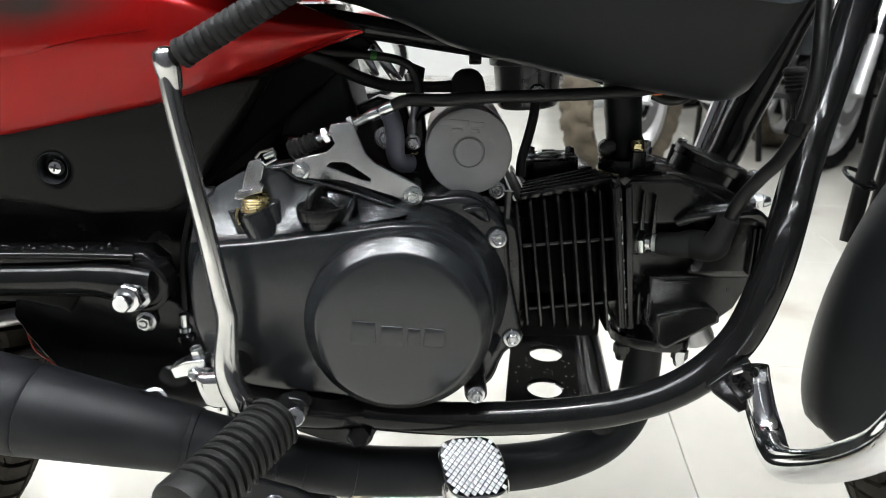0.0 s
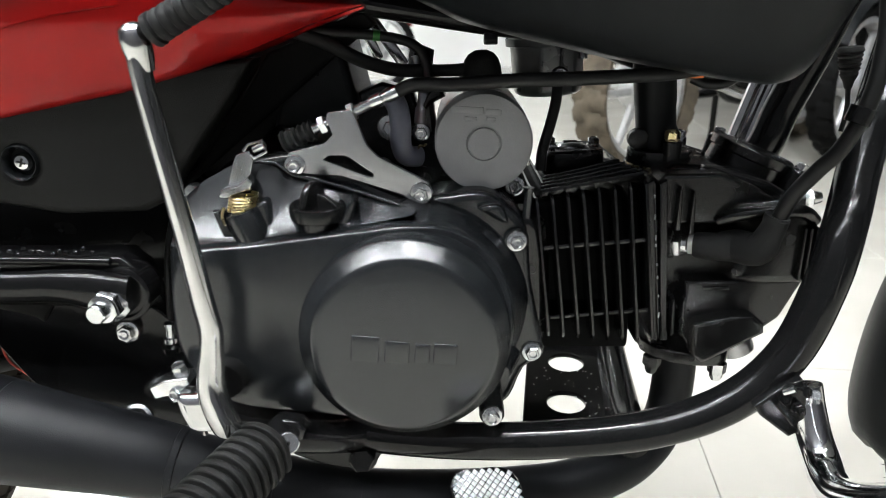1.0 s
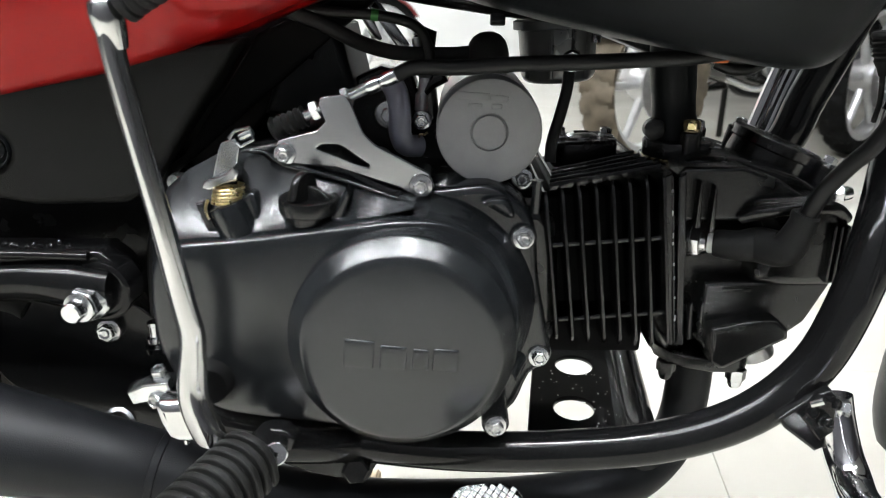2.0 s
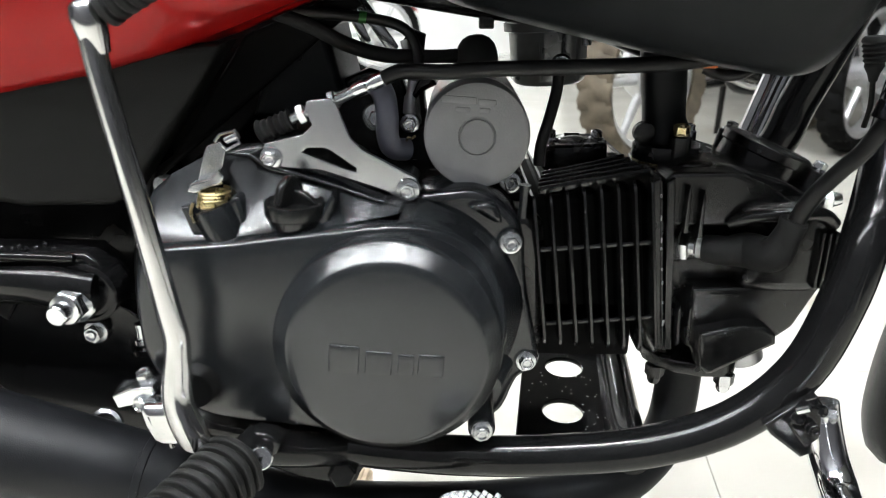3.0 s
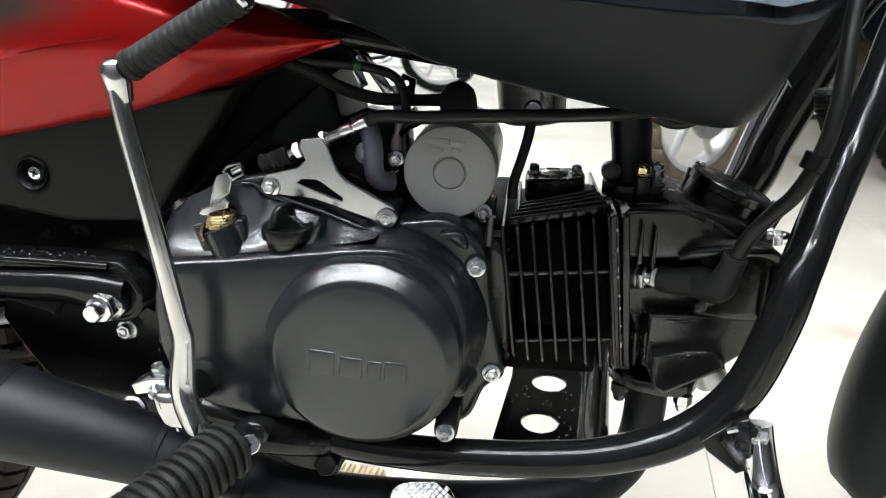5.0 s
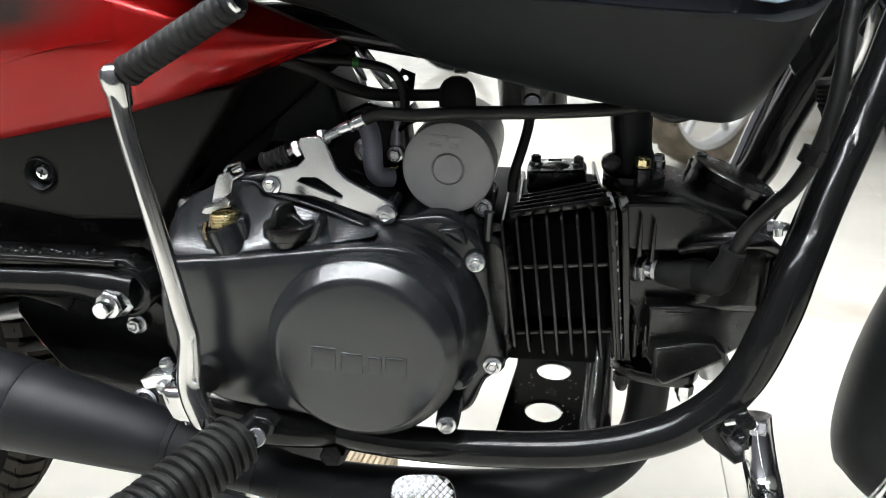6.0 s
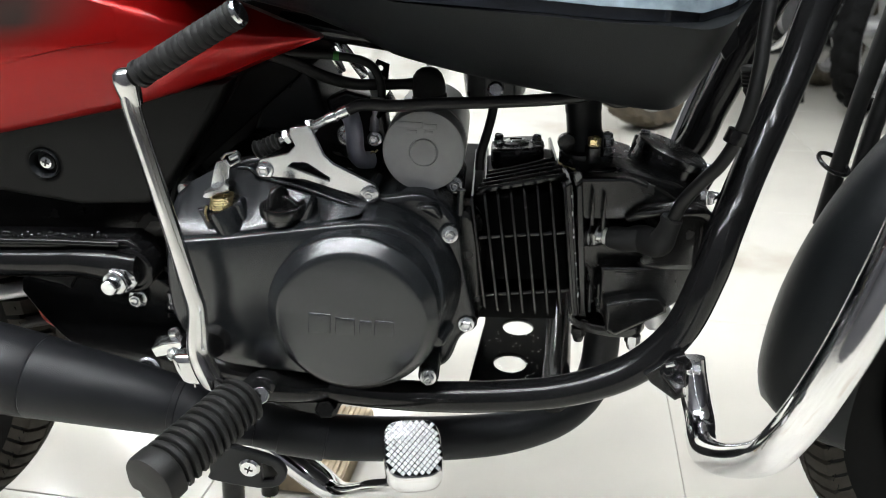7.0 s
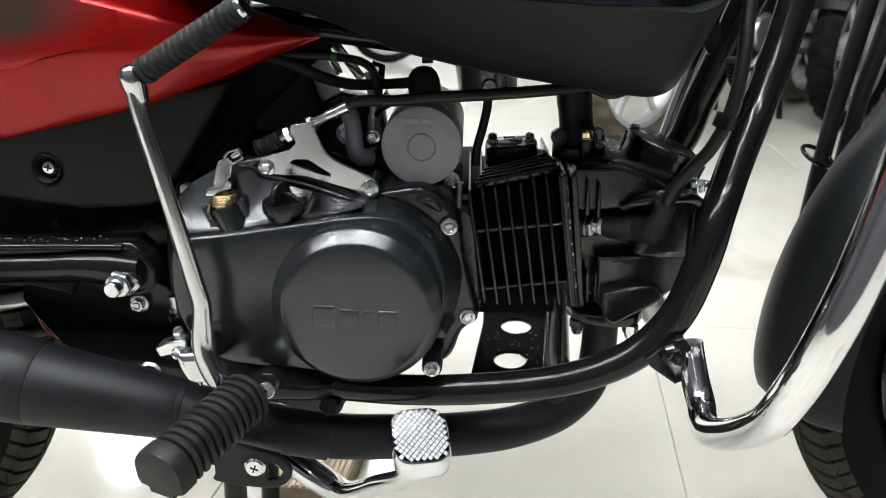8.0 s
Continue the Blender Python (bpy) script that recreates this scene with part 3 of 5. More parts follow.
for k in range(12):
    bel.append(((0.0052 if k % 2 else 0.0066) * (1.15 if k > 8 else 1.0), -0.0195 - 0.0019 * k))
part("bellows", lathe(bel, c0 + Vector((0, 0.001, 0)), CD, 18), RUBBER, bike, "black rubber cable boot")
part("clutch_cable", tube([c0 + CD * 0.037, c0 + CD * 0.05 + Vector((0, 0, -0.0006)), (0.000, 0.490, 0.5365), (0.030, 0.489, 0.5385), (0.066, 0.489, 0.5395), (0.108, 0.492, 0.5410), (0.134, 0.500, 0.5420), (0.165, 0.52, 0.5450), (0.20, 0.54, 0.555)], 0.0043, 14), CABLE, bike, "black clutch cable")

# starter motor
SX, SZ = 0.0185, 0.4985
st = part("starter_motor", lathe([(0.0305, 0.060), (0.0305, 0.0265), (0.0300, 0.0255), (0.0312, 0.0250), (0.0312, 0.0025), (0.0305, 0.0008), (0.0285, 0.0), (0.0112, 0.0), (0.0108, 0.0012), (0.0100, 0.0012), (0.0096, -0.0008), (0.0, -0.0010)], (SX, 0.5050, SZ), (0, 1, 0), 56), GREY, bike, "grey painted starter motor end cap")
part("motor_can", lathe([(0.0318, 0.0), (0.0318, 0.085)], (SX, 0.5310, SZ), (0, 1, 0), 48), SILVER, st, "silver starter motor body")
for bx, bz, bw, bh in ((0.008, 0.5195, 0.020, 0.0040), (0.024, 0.5180, 0.010, 0.0034), (0.010, 0.5140, 0.008, 0.0024), (0.0225, 0.5135, 0.006, 0.0024)):
    part("relief_bar", box((bx, 0.5049, bz), (bw, 0.0008, bh), 0.0003, Euler((0, 0.06, 0))), GREY, st)
part("motor_ear", plate([(0.020, 0.478), (0.034, 0.485), (0.047, 0.466), (0.046, 0.457), (0.036, 0.455), (0.022, 0.466)], 0.537, 0.556, 0.003), CAST, st)
part("motor_ear", plate([(-0.014, 0.520), (-0.006, 0.524), (-0.012, 0.535), (-0.026, 0.512), (-0.030, 0.498), (-0.020, 0.494), (-0.012, 0.50)], 0.535, 0.56, 0.003), CAST, st)
bolt(bike, (-0.0225, 0.5330, 0.5010), r=0.0045, h=0.006, flange=0.0062)
bolt(bike, (-0.0425, 0.5290, 0.5050), (0.05, -1, 0.05), 0.0050, 0.0060, 0.0088)
part("motor_stud", lathe([(0.0048, 0), (0.0048, 0.010), (0.0036, 0.012), (0.0036, 0.020), (0.0055, 0.022), (0.0055, 0.026)], (-0.0225, 0.538, 0.506), (0.1, 0.1, 1), 14), ALLOY, bike)
# rubber boot and leads
part("terminal_boot", lathe([(0.0132, -0.009), (0.0140, -0.008), (0.0140, -0.0055), (0.0130, -0.0045), (0.0134, 0.000), (0.0130, 0.0055), (0.0116, 0.0105), (0.0085, 0.0145), (0.0042, 0.0166), (0.0, 0.0170)], (0.0190, 0.556, 0.5360), (-0.08, 0.0, 1), 24), RUBBER, bike, "black rubber terminal boot")
part("starter_lead", tube([(0.014, 0.556, 0.5400), (-0.002, 0.555, 0.5395), (-0.020, 0.553, 0.5395), (-0.040, 0.550, 0.5405), (-0.062, 0.546, 0.5470), (-0.085, 0.540, 0.5590), (-0.12, 0.535, 0.572)], [0.0054, 0.0042, 0.0044, 0.0046, 0.0047, 0.0047, 0.0047], 14), RUBBER, bike, "thick black starter lead")
part("lead_clip", lathe([(0.0068, 0), (0.0070, 0.003), (0.0062, 0.004)], (-0.0195, 0.553, 0.5395), (1, 0, -0.05), 16), RUBBER, bike)
part("wiring_loom", tube([(-0.115, 0.535, 0.5680), (-0.080, 0.542, 0.5650), (-0.045, 0.546, 0.5620), (-0.026, 0.548, 0.5560), (-0.0185, 0.548, 0.5430), (-0.0175, 0.546, 0.5260), (-0.02, 0.55, 0.515)], 0.0034, 12), CABLE, bike, "black wiring loom")
part("marker_tape", tube([(-0.0535, 0.5450, 0.5632), (-0.0490, 0.5455, 0.5626)], 0.0037, 12), GREEN, bike, "green marker tape")
# breather hose beside the starter
part("breather_hose", tube([(-0.0400, 0.520, 0.5260), (-0.0360, 0.516, 0.5185), (-0.0345, 0.514, 0.5080), (-0.0345, 0.515, 0.4960), (-0.0315, 0.518, 0.4885), (-0.0235, 0.524, 0.4865)], 0.0068, 16), HOSE, bike, "smoky grey breather hose")
part("hose_clip", tube([(-0.0235, 0.519, 0.4930), (-0.0225, 0.517, 0.4950), (-0.0205, 0.518, 0.4945), (-0.0185, 0.520, 0.4955)], 0.0008, 6), GOLD, bike)

# cylinder with cooling fins
barrel_axis = Vector((0.9925, 0, 0.122))
FIN0, PITCH, NF = Vector((0.0606, CY, 0.4095)), 0.01030, 8
cyl = part("cylinder", box(FIN0 + barrel_axis * 0.036 - Vector((0, 0, 0.005)), (0.074, 0.124, 0.094), 0.006, Euler((0, -0.122, 0)), 3), CORE, bike, "black finned engine cylinder")
part("barrel_neck", box(FIN0 + barrel_axis * 0.075, (0.030, 0.110, 0.066), 0.004, Euler((0, -0.122, 0))), CORE, cyl)
# added black filler that keeps the gaps between the fin ends dark
part("fin_gap_filler", box((0.0945, CY, 0.3600), (0.068, 0.124, 0.042), 0.003), CORE, cyl)
for k in range(NF):
    c = FIN0 + barrel_axis * (PITCH * k)
    hz, hy, w = 0.0524 + 0.0005 * k, 0.086, 0.0013
    n = 0.012
    low = hz + 0.0016 * k
    prof = [(-hy, -low + 0.006), (-hy + 0.006, -low), (hy - n, -low), (hy, -low + n), (hy, hz - n), (hy - n, hz - 0.008), (-hy + 0.016, hz - 0.005), (-hy + 0.0045, hz - 0.0022), (-hy + 0.0012, hz - 0.0055), (-hy, hz - 0.010)]
    up = Vector((-0.122, 0, 0.9925))
    bm = bmesh.new()
    loops = []
    for off, s in ((-w, 0.0012), (-w * 0.6, 0), (w * 0.6, 0), (w, 0.0012)):
        loops.append([c + barrel_axis * off + Vector((0, 1, 0)) * (y * (1 - s / hy)) + up * (z * (1 - s / hz)) for y, z in prof])
    rings(bm, loops)
    part("fin", bm, FIN, cyl)
    if k < NF - 1:
        for zz in (0.0150 - 0.0004 * k, -0.0368 - 0.0004 * k):
            q = c + barrel_axis * PITCH * 0.5 + up * zz
            part("fin_link", box((q.x, 0.5175, q.z), (PITCH * 0.72, 0.003, 0.0030), 0.0008, Euler((0, -0.122, 0))), FIN, cyl)
for k in range(1, 6):
    xl, xr, zl = 0.0570 + 0.0022 * k, 0.1300 - 0.0010 * k, 0.4680 - 0.0006 * k
    ang = math.atan2(0.0135, xr - xl)
    part("top_fin", box(((xl + xr) / 2, 0.5215 + 0.0130 * k, zl - (0.0022 if k == 1 else 0.0045)), ((xr - xl) / math.cos(ang), 0.0022, 0.005 if k == 1 else 0.010), 0.0009, Euler((0, -ang, 0))), FIN, cyl)

# tensioner cap on the cylinder
tc = part("tensioner_cap", plate([(0.0705, 0.606), (0.0700, 0.632), (0.077, 0.642), (0.108, 0.642), (0.1165, 0.632), (0.1160, 0.606), (0.108, 0.598), (0.078, 0.598)], 0, 0.020, 0.0028, smooth=3, shear=lambda c: Vector((c.x, c.z, 0.4755 - c.y + 0.05 * (c.x - 0.095)))), CAST, bike, "black cap with a slotted plug")
part("plug_screw", lathe([(0.0120, 0.0), (0.0120, 0.0012), (0.0088, 0.0028), (0.0038, 0.0038), (0.0, 0.0038)], (0.0915, 0.619, 0.4755), (-0.05, 0, 1), 28), ZINC, tc)
part("plug_slot", box((0.0915, 0.619, 0.4796), (0.011, 0.0022, 0.0010), 0.0002), CAST, tc)
for x, y in ((0.1105, 0.622), (0.0762, 0.624)):
    bolt(tc, (x, y, 0.4752), (0, 0, 1), 0.0046, 0.0065, 0.0058)

# cylinder head
head = part("cylinder_head", plate([(0.146, 0.358), (0.139, 0.470), (0.150, 0.478), (0.178, 0.477), (0.215, 0.466), (0.236, 0.455), (0.243, 0.430), (0.242, 0.402), (0.228, 0.372), (0.212, 0.360), (0.180, 0.352)], 0.535, 0.630, 0.005), CAST, bike, "black cast cylinder head")
for xo, t_ in ((0.0, 0.0048), (0.0085, 0.0050)):
    part("head_flange", plate([(0.1388 + xo * 0.8, 0.3555), (0.1265 + xo, 0.4690), (0.1265 + xo + t_, 0.4720), (0.1388 + xo * 0.8 + t_, 0.3560)], 0.516, 0.560, 0.0012), CAST, head)
part("gasket", plate([(0.1437, 0.357), (0.1310, 0.470), (0.1322, 0.470), (0.1449, 0.357)], 0.5165, 0.552, 0.0002), CAST, head)
chip = bmesh.new()
for k in range(9):
    a = (k + random.random()) / 9
    box((0.1315 + 0.0125 * (1 - a) + random.uniform(-0.0004, 0.0006), 0.5157, 0.365 + 0.100 * a), (random.uniform(0.0004, 0.0010), 0.0006, random.uniform(0.0008, 0.0034)), 0, None, 1, chip)
part("chipped_paint", chip, ALLOY, head, "bare metal chips along the joint")
part("upper_cheek", plate([(0.136, 0.470), (0.140, 0.4745), (0.176, 0.4755), (0.200, 0.4665), (0.216, 0.4560), (0.188, 0.4430), (0.176, 0.4400), (0.140, 0.4400)], 0.520, 0.56, 0.003), CAST, head)
for x, z0 in ((0.1470, 0.4680), (0.1560, 0.4650)):
    part("small_fin", plate([(x, z0 - 0.030), (x + 0.0006, z0 - 0.002), (x + 0.0016, z0), (x + 0.0026, z0 - 0.004), (x + 0.0036, z0 - 0.030)], 0.512, 0.535, 0.0012), CAST, head)
for x in (0.1500, 0.1570):
    part("small_fin", plate([(x + 0.001, 0.361), (x, 0.386), (x + 0.0014, 0.390), (x + 0.0026, 0.386), (x + 0.0036, 0.362)], 0.512, 0.535, 0.0012), CAST, head)
part("lower_cheek", plate([(0.160, 0.399), (0.216, 0.4010), (0.236, 0.404), (0.241, 0.400), (0.228, 0.372), (0.214, 0.3600), (0.208, 0.356), (0.168, 0.347), (0.160, 0.360)], 0.519, 0.56, 0.0025), CAST, head)
part("nose", plate([(0.166, 0.348), (0.172, 0.3425), (0.176, 0.3430), (0.214, 0.365), (0.213, 0.372), (0.205, 0.378), (0.190, 0.378), (0.164, 0.372)], 0.507, 0.56, 0.003), CAST, head)
part("rocker_bulge", plate([(0.182, 0.450), (0.190, 0.4555), (0.225, 0.4565), (0.240, 0.449), (0.2445, 0.430), (0.2440, 0.405), (0.236, 0.398), (0.200, 0.398), (0.188, 0.405), (0.196, 0.430)], 0.514, 0.58, 0.008, smooth=3, res=4), CAST, head)
part("bulge_rib", tube([(0.178, 0.520, 0.4430), (0.188, 0.5125, 0.4490), (0.205, 0.5090, 0.4520), (0.228, 0.5105, 0.4520), (0.240, 0.516, 0.4440)], 0.0045, 10), CAST, head)
for k in range(3):
    part("side_rib", plate([(0.2310 + 0.004 * k, 0.404), (0.2310 + 0.004 * k, 0.440), (0.2330 + 0.004 * k, 0.441), (0.2330 + 0.004 * k, 0.404)], 0.5085, 0.53, 0.0007), CAST, head)
part("plug_well", lathe([(0.017, 0.020), (0.017, 0.0), (0.0145, -0.001), (0.0135, 0.010), (0.0, 0.012)], (0.1515, 0.538, 0.4225), (-0.6, 1, 0), 26), CAST, head)
part("foundry_bar", box((0.181, 0.5185, 0.3945), (0.018, 0.0010, 0.0026), 0.0003), CAST, head)
# tappet cap
TC, TD = Vector((0.2225, 0.588, 0.4760)), Vector((0.37, -0.04, 0.93))
part("tappet_cap", lathe([(0.0300, -0.030), (0.0300, -0.004), (0.0315, -0.003), (0.0315, 0.0030), (0.0290, 0.0048), (0.0, 0.0052)], TC, TD, 48), CAST, head, "round black tappet cap")
part("cap_ear", lathe([(0.0075, -0.022), (0.0075, 0.0), (0.0060, 0.001)], (0.2000, 0.600, 0.4860), (0.2, -0.1, 1), 18), CAST, head)
part("cap_ear", lathe([(0.0075, -0.022), (0.0075, 0.0), (0.0060, 0.001)], (0.2470, 0.562, 0.4660), (0.37, -0.04, 0.93), 18), CAST, head)
bolt(head, (0.2005, 0.600, 0.4865), (0.2, -0.1, 1), 0.0046, 0.0060, 0.0058)
bolt(head, (0.2475, 0.562, 0.4670), (0.37, -0.04, 0.93), 0.0046, 0.0060, 0.0058)
nut = bmesh.new()
lathe([(0.0080, -0.004), (0.0080, 0.0), (0.006, 0.001)], (0.2400, 0.535, 0.4545), (1, -0.25, 0.12), 20, nut)
hexagon(0.0062, 0.0, 0.0062, (0.2400, 0.535, 0.4545), (1, -0.25, 0.12), nut)
lathe([(0.0048, 0.005), (0.0046, 0.0085), (0.0034, 0.0112), (0.0, 0.0122)], (0.2400, 0.535, 0.4545), (1, -0.25, 0.12), 16, nut)
part("acorn_nut", nut, ZINC, head, "zinc acorn nut", 30)
part("copper_washer", lathe([(0.0070, 0.0), (0.0075, 0.0012), (0.0070, 0.0030), (0.006, 0.006), (0, 0.006)], (0.2415, 0.545, 0.4010), (1, -0.1, 0), 18), GOLD, head)

# spark plug, cap and lead
PD = Vector((0.86, -0.50, 0.06)).normalized()
pl = Vector((0.1490, 0.5335, 0.4235))
sp = bmesh.new()
lathe([(0.0095, -0.006), (0.0095, 0.0), (0.0108, 0.001), (0.0108, 0.0045)], pl, PD, 22, sp)
hexagon(0.0102, 0.0050, 0.0110, pl, PD, sp)
lathe([(0.0078, 0.010), (0.0078, 0.0140), (0.0068, 0.0150)], pl, PD, 18, sp)
plug = part("spark_plug", sp, ZINC, bike, "zinc spark plug under a black cap", 30)
part("insulator", lathe([(0.0068, 0.0135), (0.0066, 0.022)], pl, PD, 18), CERAMIC, plug)
part("plug_cap", tube([pl + PD * 0.0185, pl + PD * 0.023, pl + PD * 0.034, pl + PD * 0.044 + Vector((0.002, 0.004, 0.0005)), (0.1985, 0.501, 0.4290), (0.2025, 0.4970, 0.4400), (0.2050, 0.4930, 0.4530)], [0.0085, 0.0092, 0.0098, 0.0112, 0.0108, 0.0085, 0.0075], 18), RUBBER, bike, "black rubber spark plug cap")
part("cap_collar", lathe([(0.0080, 0), (0.0084, 0.002), (0.0078, 0.0045)], (0.2040, 0.4945, 0.4490), (0.2, -0.1, 1), 18), RUBBER, bike)
part("ignition_lead", tube([(0.2045, 0.4935, 0.4500), (0.2100, 0.4890, 0.4680), (0.2200, 0.4840, 0.4850), (0.2290, 0.4800, 0.4980), (0.2375, 0.4780, 0.5180), (0.2430, 0.4790, 0.5400), (0.2470, 0.4850, 0.5650), (0.2520, 0.500, 0.600), (0.262, 0.52, 0.65)], 0.0049, 14), CABLE, bike, "black ignition lead")
part("cable_tie", lathe([(0.0068, -0.005), (0.0075, -0.0045), (0.0075, 0.0045), (0.0068, 0.005)], (0.2365, 0.4785, 0.5190), (0.30, -0.02, 1), 18), FRAME, bike, "glossy black lead clip")

# intake manifold and carburettor
man = part("intake_pipe", lathe([(0.0158, -0.006), (0.0158, 0.012), (0.0144, 0.016), (0.0144, 0.030), (0.0150, 0.034), (0.0150, 0.085)], (0.1480, 0.578, 0.4820), (-0.10, 0.02, 1), 32), PLASTIC, bike, "black intake pipe")
part("intake_flange", plate([(0.126, 0.570), (0.130, 0.585), (0.142, 0.602), (0.156, 0.604), (0.168, 0.590), (0.171, 0.574), (0.164, 0.553), (0.138, 0.553)], 0, 0.011, 0.0012, smooth=2, shear=lambda c: Vector((c.x, c.z, 0.4830 - c.y))), CAST, man)
part("intake_gasket", plate([(0.1255, 0.569), (0.1295, 0.586), (0.142, 0.603), (0.156, 0.605), (0.169, 0.590), (0.172, 0.574), (0.165, 0.552), (0.137, 0.552)], 0, 0.0010, 0.0003, smooth=2, shear=lambda c: Vector((c.x, c.z, 0.4722 - c.y))), GOLD, man)
part("intake_foot", plate([(0.130, 0.558), (0.130, 0.60), (0.178, 0.60), (0.180, 0.560), (0.172, 0.548), (0.140, 0.548)], 0, 0.014, 0.002, smooth=2, shear=lambda c: Vector((c.x, c.z, 0.4705 - c.y))), CAST, head)
part("intake_boss", lathe([(0.0070, -0.020), (0.0070, 0.004), (0.006, 0.005)], (0.1520, 0.555, 0.4860), (0, 0, 1), 18), CAST, man)
bolt(man, (0.1520, 0.555, 0.4910), (0, -0.1, 1), 0.0054, 0.0068, 0.0056, GOLD)
bolt(man, (0.1680, 0.592, 0.4860), (0, 0, 1), 0.0050, 0.0060, 0.0060)
part("clamp_screw", lathe([(0.0072, 0.0), (0.0072, -0.006), (0.0055, -0.0068), (0.0, -0.006)], (0.1310, 0.570, 0.4905), (0, 1, 0), 20), CAST, man)
carb = part("carburettor", lathe([(0.0225, 0.0), (0.0250, 0.0018), (0.0264, 0.005), (0.0278, 0.036), (0.0312, 0.0370), (0.0312, 0.0425), (0.0285, 0.0435), (0.0285, 0.055), (0.020, 0.060)], (0.0725, 0.620, 0.5165), (-0.06, 0, 1), 40), BOWL, bike, "grey cast carburettor bowl")
for a in (-1.9, -1.35, -0.9):
    part("bowl_rib", box((0.0725 + 0.0270 * math.cos(a), 0.620 + 0.0270 * math.sin(a), 0.5365), (0.003, 0.003, 0.034), 0.0008, Euler((0, 0.0, a))), BOWL, carb)
part("bowl_screw", lathe([(0.0035, 0), (0.0035, 0.010), (0.002, 0.012)], (0.0945, 0.600, 0.5440), (0, 0, 1), 12), ZINC, carb)
part("drain_hose", tube([(0.0715, 0.560, 0.5320), (0.0700, 0.556, 0.5180), (0.0660, 0.552, 0.5020), (0.0610, 0.548, 0.4850), (0.0600, 0.546, 0.4720)], 0.0038, 12), CABLE, bike, "black drain hose")
part("hose_eye", lathe([(0.0068, 0.004), (0.0068, -0.003), (0.0050, -0.0045), (0.0046, -0.002), (0.0, -0.002)], (0.0720, 0.5580, 0.5345), (0, 1, -0.2), 20), ZINC, bike)
part("orange_connector", box((0.1500, 0.514, 0.5415), (0.010, 0.008, 0.008), 0.0015), ORANGE, bike, "orange plastic connector")
part("connector_lead", tube([(0.150, 0.520, 0.537), (0.160, 0.516, 0.5335), (0.172, 0.517, 0.5350), (0.186, 0.522, 0.5430)], 0.0035, 10), CABLE, bike)
part("air_duct", plate([(0.088, 0.553), (0.130, 0.537), (0.142, 0.552), (0.10, 0.575)], 0.590, 0.64, 0.004), PLASTIC, bike)

# exhaust flange, header pipe and silencer
ex = part("exhaust_flange", plate([(0.140, 0.545), (0.146, 0.575), (0.165, 0.592), (0.190, 0.592), (0.206, 0.568), (0.205, 0.540), (0.190, 0.524), (0.158, 0.526)], 0, 0.010, 0.0018, smooth=2, shear=lambda c: Vector((c.x, c.z, 0.3415 - c.y - 0.06 * (c.x - 0.175)))), CAST, bike, "black exhaust flange with two nuts")
part("flange_neck", lathe([(0.020, 0.0), (0.022, 0.012)], (0.175, 0.566, 0.345), (0, 0, 1), 24), CAST, ex)
for x, y in ((0.1940, 0.5310), (0.1490, 0.5420)):
    nb = bmesh.new()
    hexagon(0.0068, 0.0, 0.0085, (x, y, 0.3310), (0, 0, -1), nb)
    lathe([(0.0050, 0.008), (0.0048, 0.0115), (0.0036, 0.0140), (0.0, 0.0148)], (x, y, 0.3310), (0, 0, -1), 16, nb)
    part("acorn_nut", nb, ZINC if x > 0.17 else CAST, ex, "", 30)
part("head_lug", lathe([(0.0075, 0.0), (0.0075, 0.016), (0.0085, 0.020)], (0.2130, 0.545, 0.3510), (-0.3, 0, 1), 18), CAST, head)
bolt(head, (0.2130, 0.545, 0.3500), (0.3, 0, -1), 0.0050, 0.0065, 0.0064)
hp = [(-0.135, 0.478, 0.2675), (-0.100, 0.480, 0.2570), (-0.060, 0.485, 0.2475), (-0.010, 0.494, 0.2405), (0.040, 0.505, 0.2350), (0.088, 0.520, 0.2312), (0.130, 0.537, 0.2350), (0.156, 0.553, 0.2455), (0.1690, 0.561, 0.2640), (0.174, 0.565, 0.2920), (0.1745, 0.566, 0.3400)]
exh = part("exhaust_pipe", tube(hp, [0.0198, 0.0198, 0.0196, 0.0194, 0.0192, 0.0188, 0.0180, 0.0172, 0.0166, 0.0163, 0.0163], 28), EXHAUST, bike, "matt black exhaust header pipe")
part("pipe_sleeve", lathe([(0.0196, 0), (0.0206, 0.001), (0.0206, 0.0400), (0.0196, 0.0404)], (-0.108, 0.4795, 0.2580), (0.965, 0.10, -0.24), 32), EXHAUST, exh)
MD = Vector((-0.9715, -0.020, 0.236))
mo = Vector((-0.135, 0.477, 0.2675))
sil = part("silencer", lathe([(0.0196, -0.01), (0.0205, 0.012), (0.0242, 0.0560), (0.0248, 0.0600), (0.0256, 0.0620), (0.0345, 0.174), (0.0350, 0.1765), (0.0338, 0.1780), (0.0352, 0.180), (0.0370, 0.215), (0.0400, 0.40), (0.0400, 0.75), (0.034, 0.77), (0.02, 0.775)], mo, MD, 48), EXHAUST, bike, "matt black exhaust silencer with seams")
part("silencer_band", lathe([(0.0240, 0.0555), (0.0250, 0.0562), (0.0256, 0.0606), (0.0246, 0.0614)], mo, MD, 48), EXHAUST, sil)

